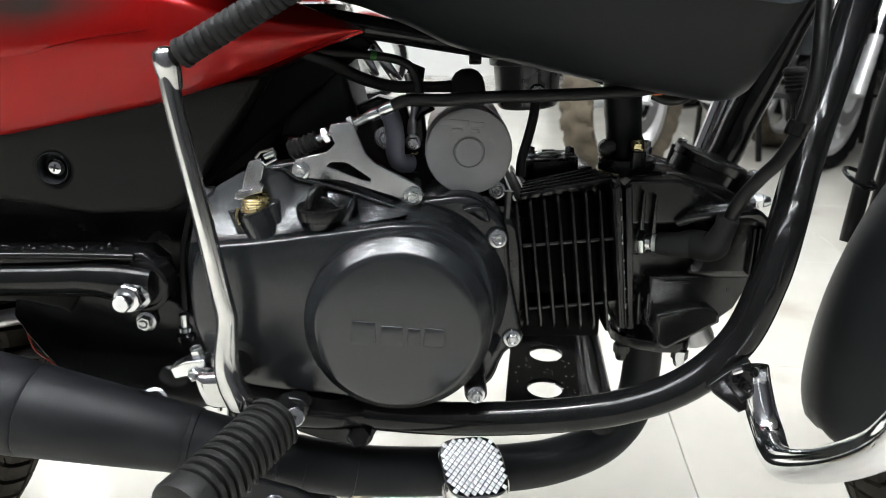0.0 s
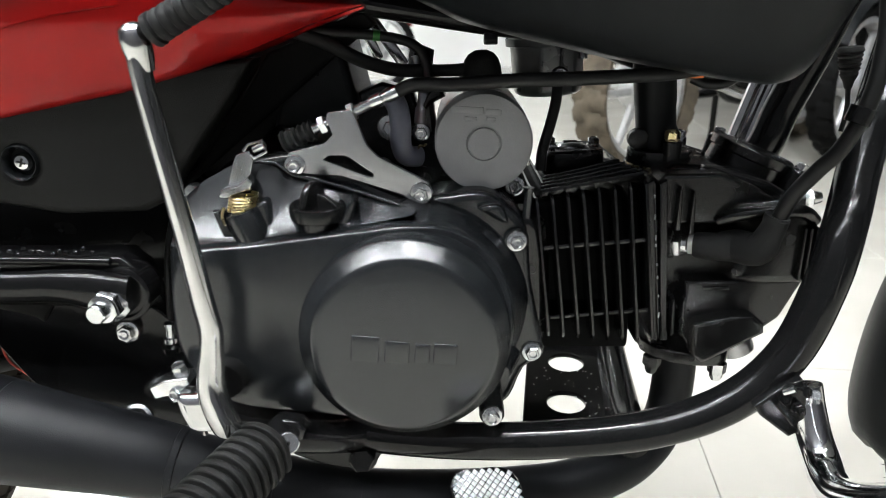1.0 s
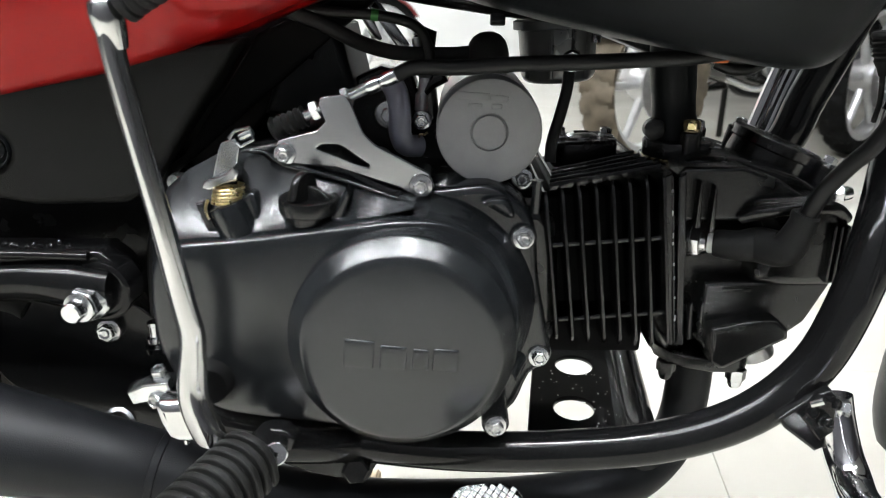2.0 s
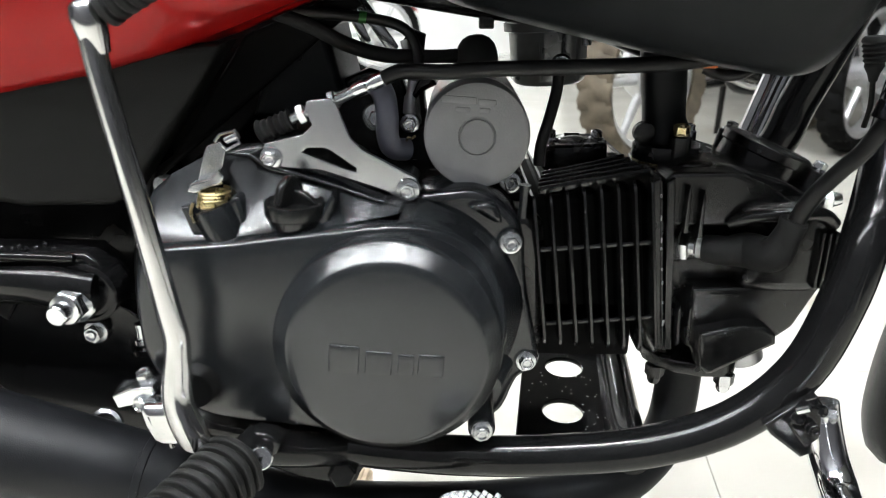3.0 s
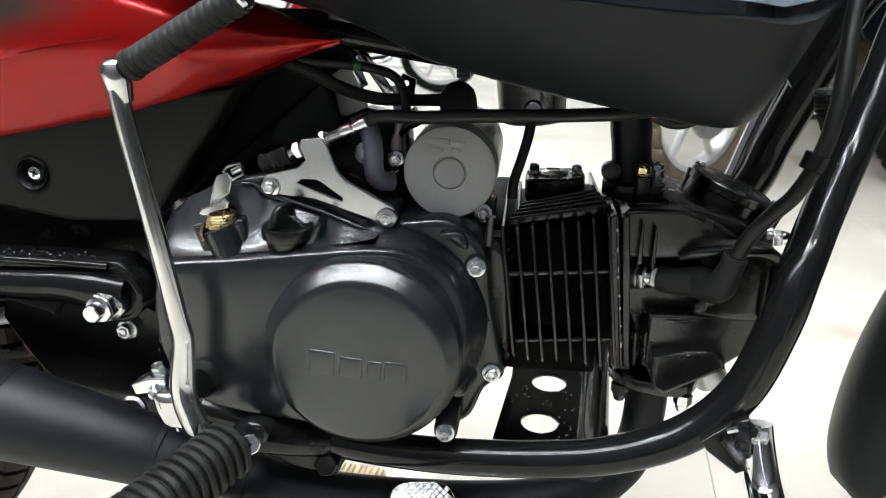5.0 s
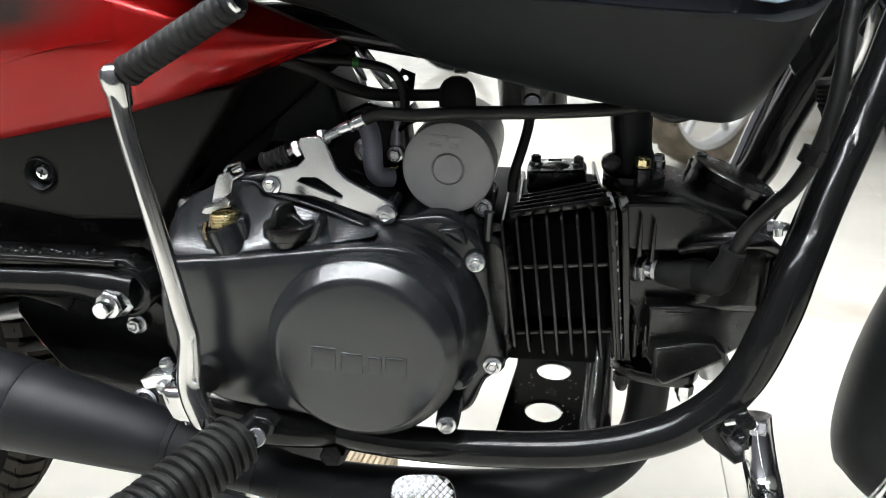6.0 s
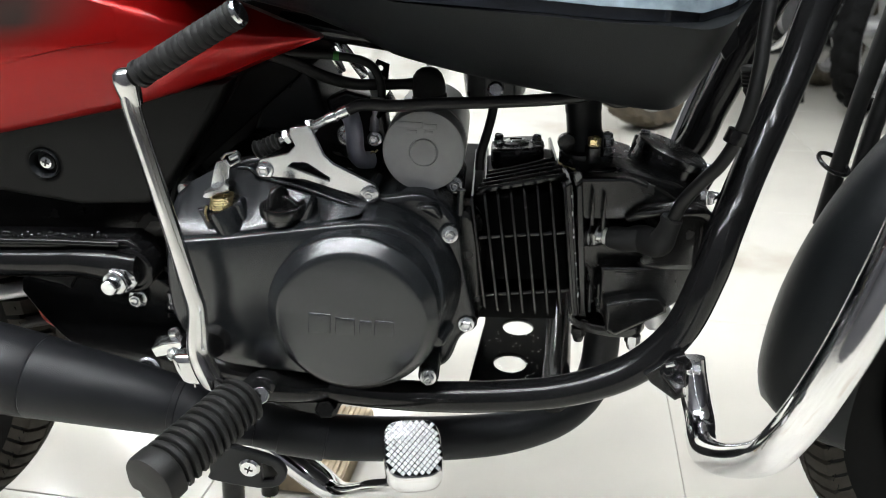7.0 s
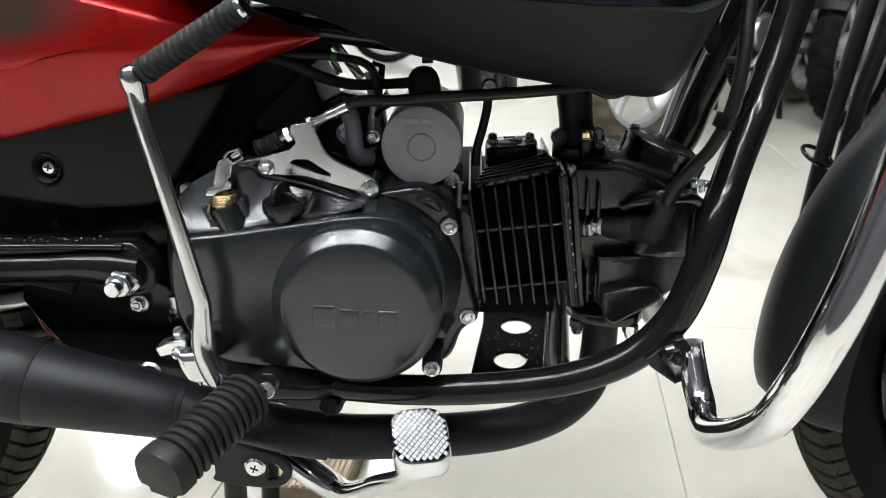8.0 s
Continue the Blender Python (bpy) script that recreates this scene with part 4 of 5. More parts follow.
# kick starter
kick = part("kick_lever", bar([(-0.1590, 0.4235, 0.5665), (-0.1580, 0.4235, 0.5450), (-0.1532, 0.4250, 0.5050), (-0.1472, 0.4270, 0.4580), (-0.1430, 0.4290, 0.4200), (-0.1412, 0.4300, 0.4040), (-0.1420, 0.4300, 0.3920), (-0.1440, 0.4294, 0.3770), (-0.1442, 0.4286, 0.3660), (-0.1420, 0.4274, 0.3560), (-0.1388, 0.4265, 0.3475), (-0.1360, 0.4262, 0.3405), (-0.1350, 0.4262, 0.3375)],
                             [0.0060, 0.0050, 0.0051, 0.0055, 0.0061, 0.0064, 0.0066, 0.0074, 0.0084, 0.0092, 0.0094, 0.0088, 0.0066], [0.0060, 0.0054, 0.0054, 0.0056, 0.0060, 0.0062, 0.0064, 0.0070, 0.0074, 0.0076, 0.0076, 0.0072, 0.0050], 2.9, 0.62, 40, 8), STEEL, bike, "polished steel kick starter lever", 80)
part("hub", plate([(-0.1685, 0.3585), (-0.1590, 0.3610), (-0.1470, 0.3600), (-0.1395, 0.3470), (-0.1385, 0.3370), (-0.1500, 0.3345), (-0.1630, 0.3370)], 0.4290, 0.4470, 0.0062, smooth=2, res=5), STEEL, kick, "", 70)
part("clamp", plate([(-0.1870, 0.3605), (-0.1845, 0.3530), (-0.1720, 0.3560), (-0.1620, 0.3630), (-0.1630, 0.3675), (-0.1770, 0.3655)], 0.4400, 0.4540, 0.0010), ZINC, kick)
bolt(kick, (-0.1690, 0.4480, 0.3660), (-0.15, -0.25, 1), 0.0046, 0.0080, 0.0050)
bolt(kick, (-0.1690, 0.4420, 0.3560), (-0.25, -0.75, 0.2), 0.0046, 0.0060, 0.0052)
for x in (-0.1545, -0.1455):
    part("pin", lathe([(0.0016, 0), (0.0016, 0.010)], (x, 0.434, 0.3420), (0.1, 0, -1), 10), STEEL, kick)
part("pin_head", lathe([(0.0045, 0), (0.0045, 0.004), (0.003, 0.005)], (-0.1485, 0.436, 0.3420), (0.1, 0, -1), 14), STEEL, kick)
part("ball_end", lathe([(0.0056, -0.016), (0.0068, -0.010), (0.0078, -0.004), (0.0080, 0.001), (0.0071, 0.0052), (0.0045, 0.0076), (0.0018, 0.0084), (0.0, 0.0085)], (-0.1590, 0.4235, 0.5660), (-0.10, -0.1, 1), 28), STEEL, kick)
RA, RB = Vector((-0.1505, 0.4225, 0.5695)), Vector((-0.0805, 0.4140, 0.6065))
rd = (RB - RA).normalized()
RL = (RB - RA).length
prof = [(0.0076, 0.0), (0.0088, 0.0008), (0.0088, 0.0040), (0.0073, 0.0048)]
for k in range(14):
    h = 0.0052 + k * (RL - 0.0085) / 14
    w = (RL - 0.0085) / 14
    prof += [(0.0073, h), (0.0082, h + w * 0.14), (0.0083, h + w * 0.30), (0.0083, h + w * 0.62), (0.0081, h + w * 0.78), (0.0073, h + w * 0.92)]
prof += [(0.0086, RL - 0.0025), (0.0085, RL), (0.0070, RL + 0.0004)]
part("grip_rubber", lathe(prof, RA, rd, 28), RUBBER, kick, "ribbed black rubber sleeve")
part("grip_tip", lathe([(0.0078, RL - 0.002), (0.0078, RL + 0.0022), (0.0068, RL + 0.0034), (0.0, RL + 0.0036)], RA, rd, 24), STEEL, kick)

# rider footrest
FA, FB = Vector((-0.1140, 0.4265, 0.3288)), Vector((-0.1500, 0.3380, 0.3220))
fd = (FB - FA).normalized()
side = Vector((0, 0, 1)).cross(fd).normalized()
upv = fd.cross(side).normalized()
FL = (FB - FA).length


def peg_section(h, s):
    r = 0.0192
    prof_ = [(r * math.cos(a), r * 0.92 * math.sin(a) + 0.002) for a in np.linspace(0, math.pi, 15)] + [(-r * 1.02, -0.006), (-r * 0.95, -0.0100), (-r * 0.60, -0.0105), (-r * 0.55, -0.0150), (r * 0.55, -0.0150), (r * 0.60, -0.0105), (r * 0.95, -0.0100), (r * 1.02, -0.006)]
    return [FA + fd * h + side * (a * s) + upv * (b * (s if b > -0.004 else 1)) for a, b in prof_]


loops = [peg_section(0, 0.80), peg_section(0.001, 0.86)]
h = 0.002
for k in range(11):
    loops += [peg_section(h, 0.80), peg_section(h + 0.0006, 0.965), peg_section(h + 0.0016, 1.0), peg_section(h + 0.0044, 0.995), peg_section(h + 0.0050, 0.96), peg_section(h + 0.0053, 0.82), peg_section(h + 0.0069, 0.82)]
    h += 0.0072
loops += [peg_section(h, 0.97), peg_section(h + 0.001, 1.03), peg_section(FL - 0.003, 1.04), peg_section(FL - 0.0006, 0.99), peg_section(FL, 0.90)]
peg = part("footrest_rubber", rings(bmesh.new(), loops), PEGRUB, bike, "worn ribbed black footrest rubber", 28)
part("footrest_bar", tube([FA - fd * 0.020, FA + fd * 0.02], 0.0100, 14, 2), FRAME, peg)
part("footrest_pin", lathe([(0.0060, 0.012), (0.0066, -0.0006), (0.0066, -0.0022), (0.0058, -0.0030), (0.0040, -0.0030), (0.0, -0.0030)], (-0.1001, 0.4240, 0.3330), (-0.25, 1, -0.45), 26), ZINC, peg, "zinc footrest hinge pin")
part("pin_mark", box((-0.0994, 0.4212, 0.3342), (0.0020, 0.0008, 0.0024), 0.0002, Euler((-0.45, 0.2, 0))), CAST, peg)
part("footrest_hanger", plate([(-0.1120, 0.3370), (-0.1060, 0.3400), (-0.0970, 0.3385), (-0.0925, 0.3325), (-0.0945, 0.3255), (-0.1010, 0.3235), (-0.1090, 0.3295)], 0.4365, 0.450, 0.003), FRAME, bike, "gloss black footrest hanger")
part("footrest_hanger", tube([(-0.110, 0.452, 0.322), (-0.085, 0.462, 0.312), (-0.060, 0.478, 0.304)], [0.013, 0.011, 0.012], 14), FRAME, bike)
part("hanger_plate", plate([(-0.122, 0.308), (-0.095, 0.312), (-0.052, 0.304), (-0.052, 0.290), (-0.075, 0.283), (-0.108, 0.293)], 0.468, 0.476, 0.002, smooth=2), FRAME, bike)
bb = bmesh.new()
lathe([(0.0108, 0.010), (0.0108, 0.0), (0.0096, -0.001)], (-0.0630, 0.4690, 0.2915), (0, 1, -0.15), 24, bb)
hexagon(0.0088, 0.0, 0.0080, (-0.0630, 0.4690, 0.2915), (0.1, -1, 0.25), bb, turn=0.3)
part("hanger_bolt", bb, FRAME, bike, "gloss black hexagon bolt", 30)

# brake pedal
ped = part("brake_pedal", tube([(-0.150, 0.515, 0.2350), (-0.109, 0.500, 0.2100), (-0.081, 0.485, 0.2010), (-0.054, 0.460, 0.2070), (-0.023, 0.430, 0.2400), (0.003, 0.402, 0.2700), (0.013, 0.388, 0.3000)], [0.0125, 0.0132, 0.0128, 0.0104, 0.0084, 0.0080, 0.0080], 22), CHROME, bike, "chrome rear brake pedal")
PW, PLN = 0.0195, 0.0240
pc, px, py = Vector((0.0190, 0.3800, 0.3250)), Vector((0.985, 0.17, -0.02)).normalized(), Vector((-0.17, 0.90, 0.22)).normalized()
pn = px.cross(py).normalized()


def pad_outline(s, n=40):
    out = []
    for k in range(n):
        a = 2 * math.pi * k / n
        ca, sa = math.cos(a), math.sin(a)
        out.append((PW * s * math.copysign(abs(ca) ** 0.55, ca), PLN * s * math.copysign(abs(sa) ** 0.60, sa)))
    return out


loops = [[pc + px * a + py * b + pn * hh for a, b in pad_outline(s)] for s, hh in ((0.90, -0.020), (1.03, -0.016), (1.06, -0.006), (1.03, -0.001), (0.98, 0.0005))]
part("pedal_pad", rings(bmesh.new(), loops), CHROME, ped)
step = 0.0042
kn = bmesh.new()
foot, crown = ([kn.verts.new((step * w * cx, step * h * cy, z)) for cx, cy in ((1, 0), (0, 1), (-1, 0), (0, -1))] for w, h, z in ((0.47, 0.56, 0.0), (0.16, 0.19, 0.0011)))
for e in range(4):
    kn.faces.new((foot[e], foot[(e + 1) % 4], crown[(e + 1) % 4], crown[e]))
kn.faces.new(crown)
knurl = bpy.data.meshes.new("knurl")
kn.to_mesh(knurl)
kn.free()
knurl.materials.append(KNURL)
turned = Matrix((px, py, pn)).transposed().to_4x4()
for i in range(-6, 7):
    for j in range(-10, 11):
        a, b = (i + (j % 2) * 0.5) * step * 1.02, j * step * 0.62
        if (abs(a) / (PW * 0.98)) ** 3.4 + (abs(b) / (PLN * 0.98)) ** 3.2 < 0.92:
            ob = new("knurl", knurl)
            ob.parent = ped
            ob.matrix_basis = Matrix.Translation(pc + px * a + py * b + pn * 0.0004) @ turned
# silencer stay below the footrest
part("silencer_stay", plate([(-0.155, 0.2480), (-0.150, 0.276), (-0.118, 0.270), (-0.098, 0.262), (-0.0915, 0.250), (-0.098, 0.237), (-0.116, 0.2330), (-0.155, 0.240)], 0.434, 0.440, 0.0015, [[(-0.112, 0.259), (-0.103, 0.256), (-0.099, 0.249), (-0.103, 0.242), (-0.112, 0.241)]], smooth=2), EXHAUST, bike, "matt black stay with an oval slot")
sc = part("stay_screw", lathe([(0.0088, 0.002), (0.0088, -0.001), (0.0070, -0.0028), (0.0, -0.0034)], (-0.1210, 0.4340, 0.2550), (0, 1, 0), 26), ZINC, bike, "zinc cross-head screw")
part("cross_slot", box((-0.1210, 0.4307, 0.2550), (0.0070, 0.0008, 0.0014), 0.0002, Euler((0, 0.4, 0))), CAST, sc)
part("cross_slot", box((-0.1210, 0.4306, 0.2550), (0.0014, 0.0008, 0.0070), 0.0002, Euler((0, 0.4, 0))), CAST, sc)

# swing arm and pivot
sw = part("swing_arm", plate([(-0.46, 0.392), (-0.46, 0.424), (-0.222, 0.4245), (-0.212, 0.415), (-0.208, 0.402), (-0.214, 0.388), (-0.232, 0.382), (-0.25, 0.388)], 0.500, 0.53, 0.004, smooth=0), FRAME, bike, "gloss black swing arm with a zinc pivot nut")
part("swing_tube", tube([(-0.46, 0.500, 0.4010), (-0.30, 0.498, 0.4040), (-0.265, 0.497, 0.4050), (-0.240, 0.4965, 0.4030), (-0.216, 0.4965, 0.4010)], [0.0125, 0.0120, 0.0125, 0.0145, 0.0120], 18, flat=0.7), FRAME, sw)
part("swing_top", tube([(-0.46, 0.497, 0.4230), (-0.30, 0.496, 0.4240), (-0.226, 0.495, 0.4230)], 0.0030, 10), FRAME, sw)
ws = bmesh.new()
for k in range(22):
    lathe([(0.0, -0.0014), (0.0016, -0.0006), (0.0018, 0.0004), (0.0, 0.0014)], (-0.345 + 0.0050 * k + random.uniform(-0.002, 0.002), 0.4980 + random.uniform(0, 0.002), 0.4285 + random.uniform(-0.0015, 0.002)), (random.uniform(-0.4, 0.4), -1, random.uniform(0, 0.8)), 7, ws)
tagged(part("weld", ws, FRAME, sw), kind="stuff")
part("pivot_ring", lathe([(0.0200, 0.02), (0.0200, 0.001), (0.0185, 0.0), (0.0165, 0.0), (0.016, 0.003), (0.0, 0.003)], (-0.2240, 0.4960, 0.3985), (0, 1, 0), 32), FRAME, sw)
pn_ = bmesh.new()
lathe([(0.0130, 0.006), (0.0135, 0.001), (0.0128, -0.001), (0.0100, -0.003)], (-0.2285, 0.4910, 0.3950), (0.10, 1, 0.03), 30, pn_)
hexagon(0.0112, 0.001, 0.0095, (-0.2285, 0.4910, 0.3950), (-0.10, -1, -0.03), pn_)
lathe([(0.0098, 0.009), (0.0094, 0.0105), (0.0066, 0.0112), (0.0064, 0.0180), (0.0056, 0.0190), (0.0, 0.0190)], (-0.2285, 0.4910, 0.3950), (-0.10, -1, -0.03), 24, pn_)
part("pivot_nut", pn_, ZINC, sw, "zinc pivot nut and bolt end", 30)
bolt(bike, (-0.2365, 0.5250, 0.3590), (0.0, -1, 0.05), 0.0062, 0.0075, 0.0085)
part("cable_stop", lathe([(0.0052, 0), (0.0056, 0.0035), (0.0034, 0.0042), (0.0034, 0.0120), (0.0042, 0.0125), (0.0042, 0.0150)], (-0.2075, 0.528, 0.3490), (0.03, 0, 1), 16), ZINC, bike, "zinc cable end stop")
part("stop_cable", tube([(-0.2075, 0.530, 0.362), (-0.203, 0.533, 0.42), (-0.185, 0.540, 0.48)], 0.0022, 8), CABLE, bike)
part("stop_base", lathe([(0.0075, 0), (0.0080, 0.004), (0.0060, 0.006)], (-0.2075, 0.529, 0.3415), (0, 0, 1), 16), FRAME, bike)
part("rear_hose", tube([(-0.400, 0.545, 0.385), (-0.345, 0.540, 0.3850), (-0.305, 0.536, 0.3790), (-0.292, 0.534, 0.372)], [0.015, 0.014, 0.0125, 0.011], 14), RUBBER, bike)
part("red_wire", tube([(-0.350, 0.550, 0.347), (-0.347, 0.550, 0.324), (-0.336, 0.550, 0.312), (-0.326, 0.550, 0.305), (-0.318, 0.551, 0.3055)], 0.0009, 8), REDWIRE, bike, "thin red wire")
part("chain_guard_tube", tube([(-0.46, 0.560, 0.330), (-0.36, 0.555, 0.350), (-0.29, 0.55, 0.365)], 0.0075, 12), ALLOY, bike)
part("cover_bolt", lathe([(0.0062, 0.004), (0.0062, 0.0), (0.0050, -0.0030), (0.0, -0.0034)], (-0.1665, 0.498, 0.4690), (0.5, 1, -0.1), 20), ZINC, bike)
part("ring_bolt", lathe([(0.012, 0.003), (0.012, 0.0), (0.0095, -0.001), (0.0090, 0.001), (0.0, 0.001)], (-0.2310, 0.505, 0.2970), (0, 1, -0.4), 26), ZINC, bike)

# red side panel, its decal and the black lower panel
RED_LOW = [(-0.48, 0.492), (-0.40, 0.4995), (-0.303, 0.512), (-0.258, 0.521), (-0.204, 0.5315), (-0.160, 0.5435), (-0.120, 0.557), (-0.088, 0.570), (-0.056, 0.5815)]
RED_CREASE = [(-0.48, 0.672), (-0.221, 0.613), (-0.141, 0.5925), (-0.095, 0.584), (-0.0555, 0.5818)]
RED_TOP = [(-0.48, 0.76), (-0.20, 0.633), (-0.144, 0.613), (-0.103, 0.600), (-0.075, 0.590), (-0.0550, 0.5820)]


def red_face(u, v):
    x = -0.48 + 0.425 * u
    lo, cr, tp = lerp(RED_LOW, x), lerp(RED_CREASE, x), lerp(RED_TOP, x)
    taper = min(1.0, (-0.055 - x) / 0.10)
    if v < 0.1:
        return (x, 0.512 - 0.010 * v / 0.1 * taper, lo - 0.002 + 0.002 * v / 0.1)
    if v < 0.62:
        w = (v - 0.1) / 0.52
        return (x, 0.502 - (0.016 * w + 0.010 * math.sin(w * math.pi)) * taper, lo + (cr - lo) * w)
    w = (v - 0.62) / 0.38
    return (x, 0.486 + 0.016 * (1 - taper) + 0.045 * w ** 1.1 * max(taper, 0.2), cr + (tp - cr) * w)


redp = part("side_panel", sheet(red_face, 60, 36, (0, 0.012, 0)), RED, bike, "glossy red metallic side panel", 30)


def decal_face(u, v):
    x = -0.47 + 0.285 * u
    w = lerp([(0, 0.22), (0.7, 0.33), (1, 0.45)], u) + v * lerp([(0, 0.39), (0.7, 0.285), (1, 0.165)], u)
    p = red_face((x + 0.48) / 0.425, w)
    rim = max(0.0, u / 0.03 - 32.3333, 1 - v / 0.05)
    return (p[0], p[1] - 0.0008 + 0.0022 * rim, p[2])


decal = part("decal", sheet(decal_face, 60, 20, (0, 0.0006, 0)), DECAL, redp, "dark grey graphic film fading into the red")
ink, hot = (decal.data.attributes.new(nm, "FLOAT", "POINT") for nm in ("print_density", "orange_density"))
for side_ in (0, 1):
    for i in range(61):
        for j in range(21):
            u, v = i / 60, j / 20
            fade = min(1.0, max(0.0, (v - 0.05) / 0.45)) ** 1.5 * min(1.0, max(0.0, (0.94 - u + 0.10 * (v - 0.5)) / 0.20))
            k = side_ * 61 * 21 + i * 21 + j
            ink.data[k].value = fade * (0.90 + 0.10 * noise.noise((u * 6, v * 2, 3)))
            hot.data[k].value = 0.75 * math.exp(-((u - 0.47) / 0.07) ** 2 - ((v - 0.84 + 0.5 * (u - 0.47)) / 0.10) ** 2)
part("lower_side_panel", plate([(-0.123, 0.5510), (-0.144, 0.521), (-0.173, 0.483), (-0.190, 0.4600), (-0.203, 0.4540), (-0.257, 0.4525), (-0.319, 0.4630), (-0.48, 0.485), (-0.48, 0.500), (-0.400, 0.5070), (-0.303, 0.518), (-0.258, 0.527), (-0.204, 0.5375), (-0.160, 0.5480)], 0.5035, 0.53, 0.005,
                               [circle(-0.2785, 0.4870, 0.0105)]), PANEL, bike, "grained black plastic side panel")
cup = part("screw_cup", lathe([(0.0118, 0.008), (0.0118, -0.0008), (0.0112, -0.0016), (0.0100, 0.0), (0.0092, 0.007), (0.0, 0.007)], (-0.2785, 0.5035, 0.4870), (0, 1, 0), 28), PLASTIC, bike)
for a_ in (0.35, 0.35 + math.pi / 2):
    part("cross_slot", box((-0.2785, 0.5050, 0.4870), (0.0056, 0.0010, 0.0011), 0.0002, Euler((0, a_, 0))), CAST, cup)
part("screw", lathe([(0.0062, 0.001), (0.0062, -0.001), (0.0045, -0.0030), (0.0, -0.0036)], (-0.2785, 0.5085, 0.4870), (0, 1, 0), 24), CHROME, cup, "chrome cross-head screw")
part("inner_panel", plate([(-0.125, 0.552), (-0.060, 0.5790), (-0.052, 0.570), (-0.085, 0.545), (-0.140, 0.500), (-0.200, 0.452), (-0.215, 0.452), (-0.18, 0.475)], 0.548, 0.556, 0.003), CORE, bike, "black inner panel beside the air box")
part("air_box", plate([(-0.128, 0.500), (-0.110, 0.553), (-0.090, 0.562), (-0.076, 0.556), (-0.066, 0.512), (-0.080, 0.495)], 0.560, 0.66, 0.006), PLASTIC, bike, "black plastic air box")
part("air_box_clip", box((-0.098, 0.557, 0.5430), (0.014, 0.004, 0.012), 0.001, Euler((0, 0.3, 0))), PLASTIC, bike)
# black plate added as the shadow in the hollow behind the side panel
part("shadow_backing", plate([(-0.46, 0.46), (-0.46, 0.60), (-0.085, 0.60), (-0.085, 0.56), (-0.13, 0.50), (-0.18, 0.44)], 0.60, 0.66, 0.004), PLASTIC, bike)
for a, b, w in (((-0.0640, 0.570, 0.5720), (-0.0520, 0.570, 0.5460), 0.0050), ((-0.0600, 0.578, 0.5760), (-0.0350, 0.578, 0.5410), 0.0060)):
    d_ = Vector(b) - Vector(a)
    part("frame_stay", box((Vector(a) + Vector(b)) / 2, (d_.length, 0.004, w * 1.3), 0.0012, Euler((0, -math.atan2(d_.z, d_.x), 0))), ZINC, bike, "bright metal stay behind the loom")
part("engine_back", plate([(-0.085, 0.46), (-0.085, 0.515), (-0.052, 0.530), (-0.030, 0.524), (-0.024, 0.505), (-0.010, 0.492), (0.03, 0.480), (0.03, 0.46)], 0.575, 0.60, 0.003), CAST, bike)
part("cable_stud", lathe([(0.0034, 0), (0.0034, 0.006), (0.0052, 0.007), (0.0052, 0.014), (0.0030, 0.016), (0.0030, 0.026)], (-0.0205, 0.556, 0.5240), (-0.25, 0, 1), 14), ALLOY, bike)
part("stay_tab", plate([(-0.030, 0.546), (-0.024, 0.556), (-0.014, 0.552), (-0.016, 0.536), (-0.026, 0.524)], 0.572, 0.576, 0.001, [circle(-0.0215, 0.549, 0.0022, 12)]), FRAME, bike)

# tank and its lower cover
TK_LOW = [(-0.17, 0.625), (-0.103, 0.6075), (-0.055, 0.5965), (-0.020, 0.5830), (0.004, 0.5715), (0.047, 0.5605), (0.087, 0.5515), (0.125, 0.5445), (0.160, 0.5380), (0.180, 0.5355), (0.190, 0.5362), (0.199, 0.5410), (0.2105, 0.5560), (0.2195, 0.5680), (0.231, 0.5870), (0.246, 0.6120)]
TK_TOP = [(-0.17, 0.640), (-0.05, 0.620), (0.016, 0.6115), (0.088, 0.6055), (0.130, 0.6015), (0.170, 0.5990), (0.190, 0.5965), (0.210, 0.6000), (0.246, 0.616)]


def tank_face(u, v):
    x = -0.17 + 0.416 * u
    lo, hi = lerp(TK_LOW, x), max(lerp(TK_TOP, x), lerp(TK_LOW, x) + 0.003)
    front = max(0.0, (x - 0.175) / 0.07) ** 2 * 0.055
    rear = max(0.0, (0.02 - x) / 0.19) * 0.030
    if v < 0.22:
        w = v / 0.22
        return (x, 0.505 - 0.038 * math.sin(w * math.pi / 2) + front + rear, lo + 0.005 * (1 - math.cos(w * math.pi / 2)))
    w = (v - 0.22) / 0.78
    return (x, 0.467 - 0.053 * w ** 0.8 * (0.35 + 0.65 * min(1, (hi - lo) / 0.055)) + front + rear, lo + 0.005 + (hi - lo - 0.005) * w)


part("tank_cover", sheet(tank_face, 70, 26, (0, 0.02, 0.004)), PLASTIC, bike, "satin black plastic cover under the fuel tank", 30)


def tank_skin(u, v):
    x = -0.17 + 0.41 * u
    hi = max(lerp(TK_TOP, x), lerp(TK_LOW, x) + 0.003)
    front = max(0.0, (x - 0.150) / 0.085) ** 2 * 0.055
    rear = max(0.0, (0.02 - x) / 0.19) * 0.030
    a = v * math.pi / 2
    return (x, 0.418 + front + rear + 0.18 * (1 - math.cos(a)) * 0.9, hi + 0.0015 + 0.16 * math.sin(a) - 0.02 * u * math.sin(a))


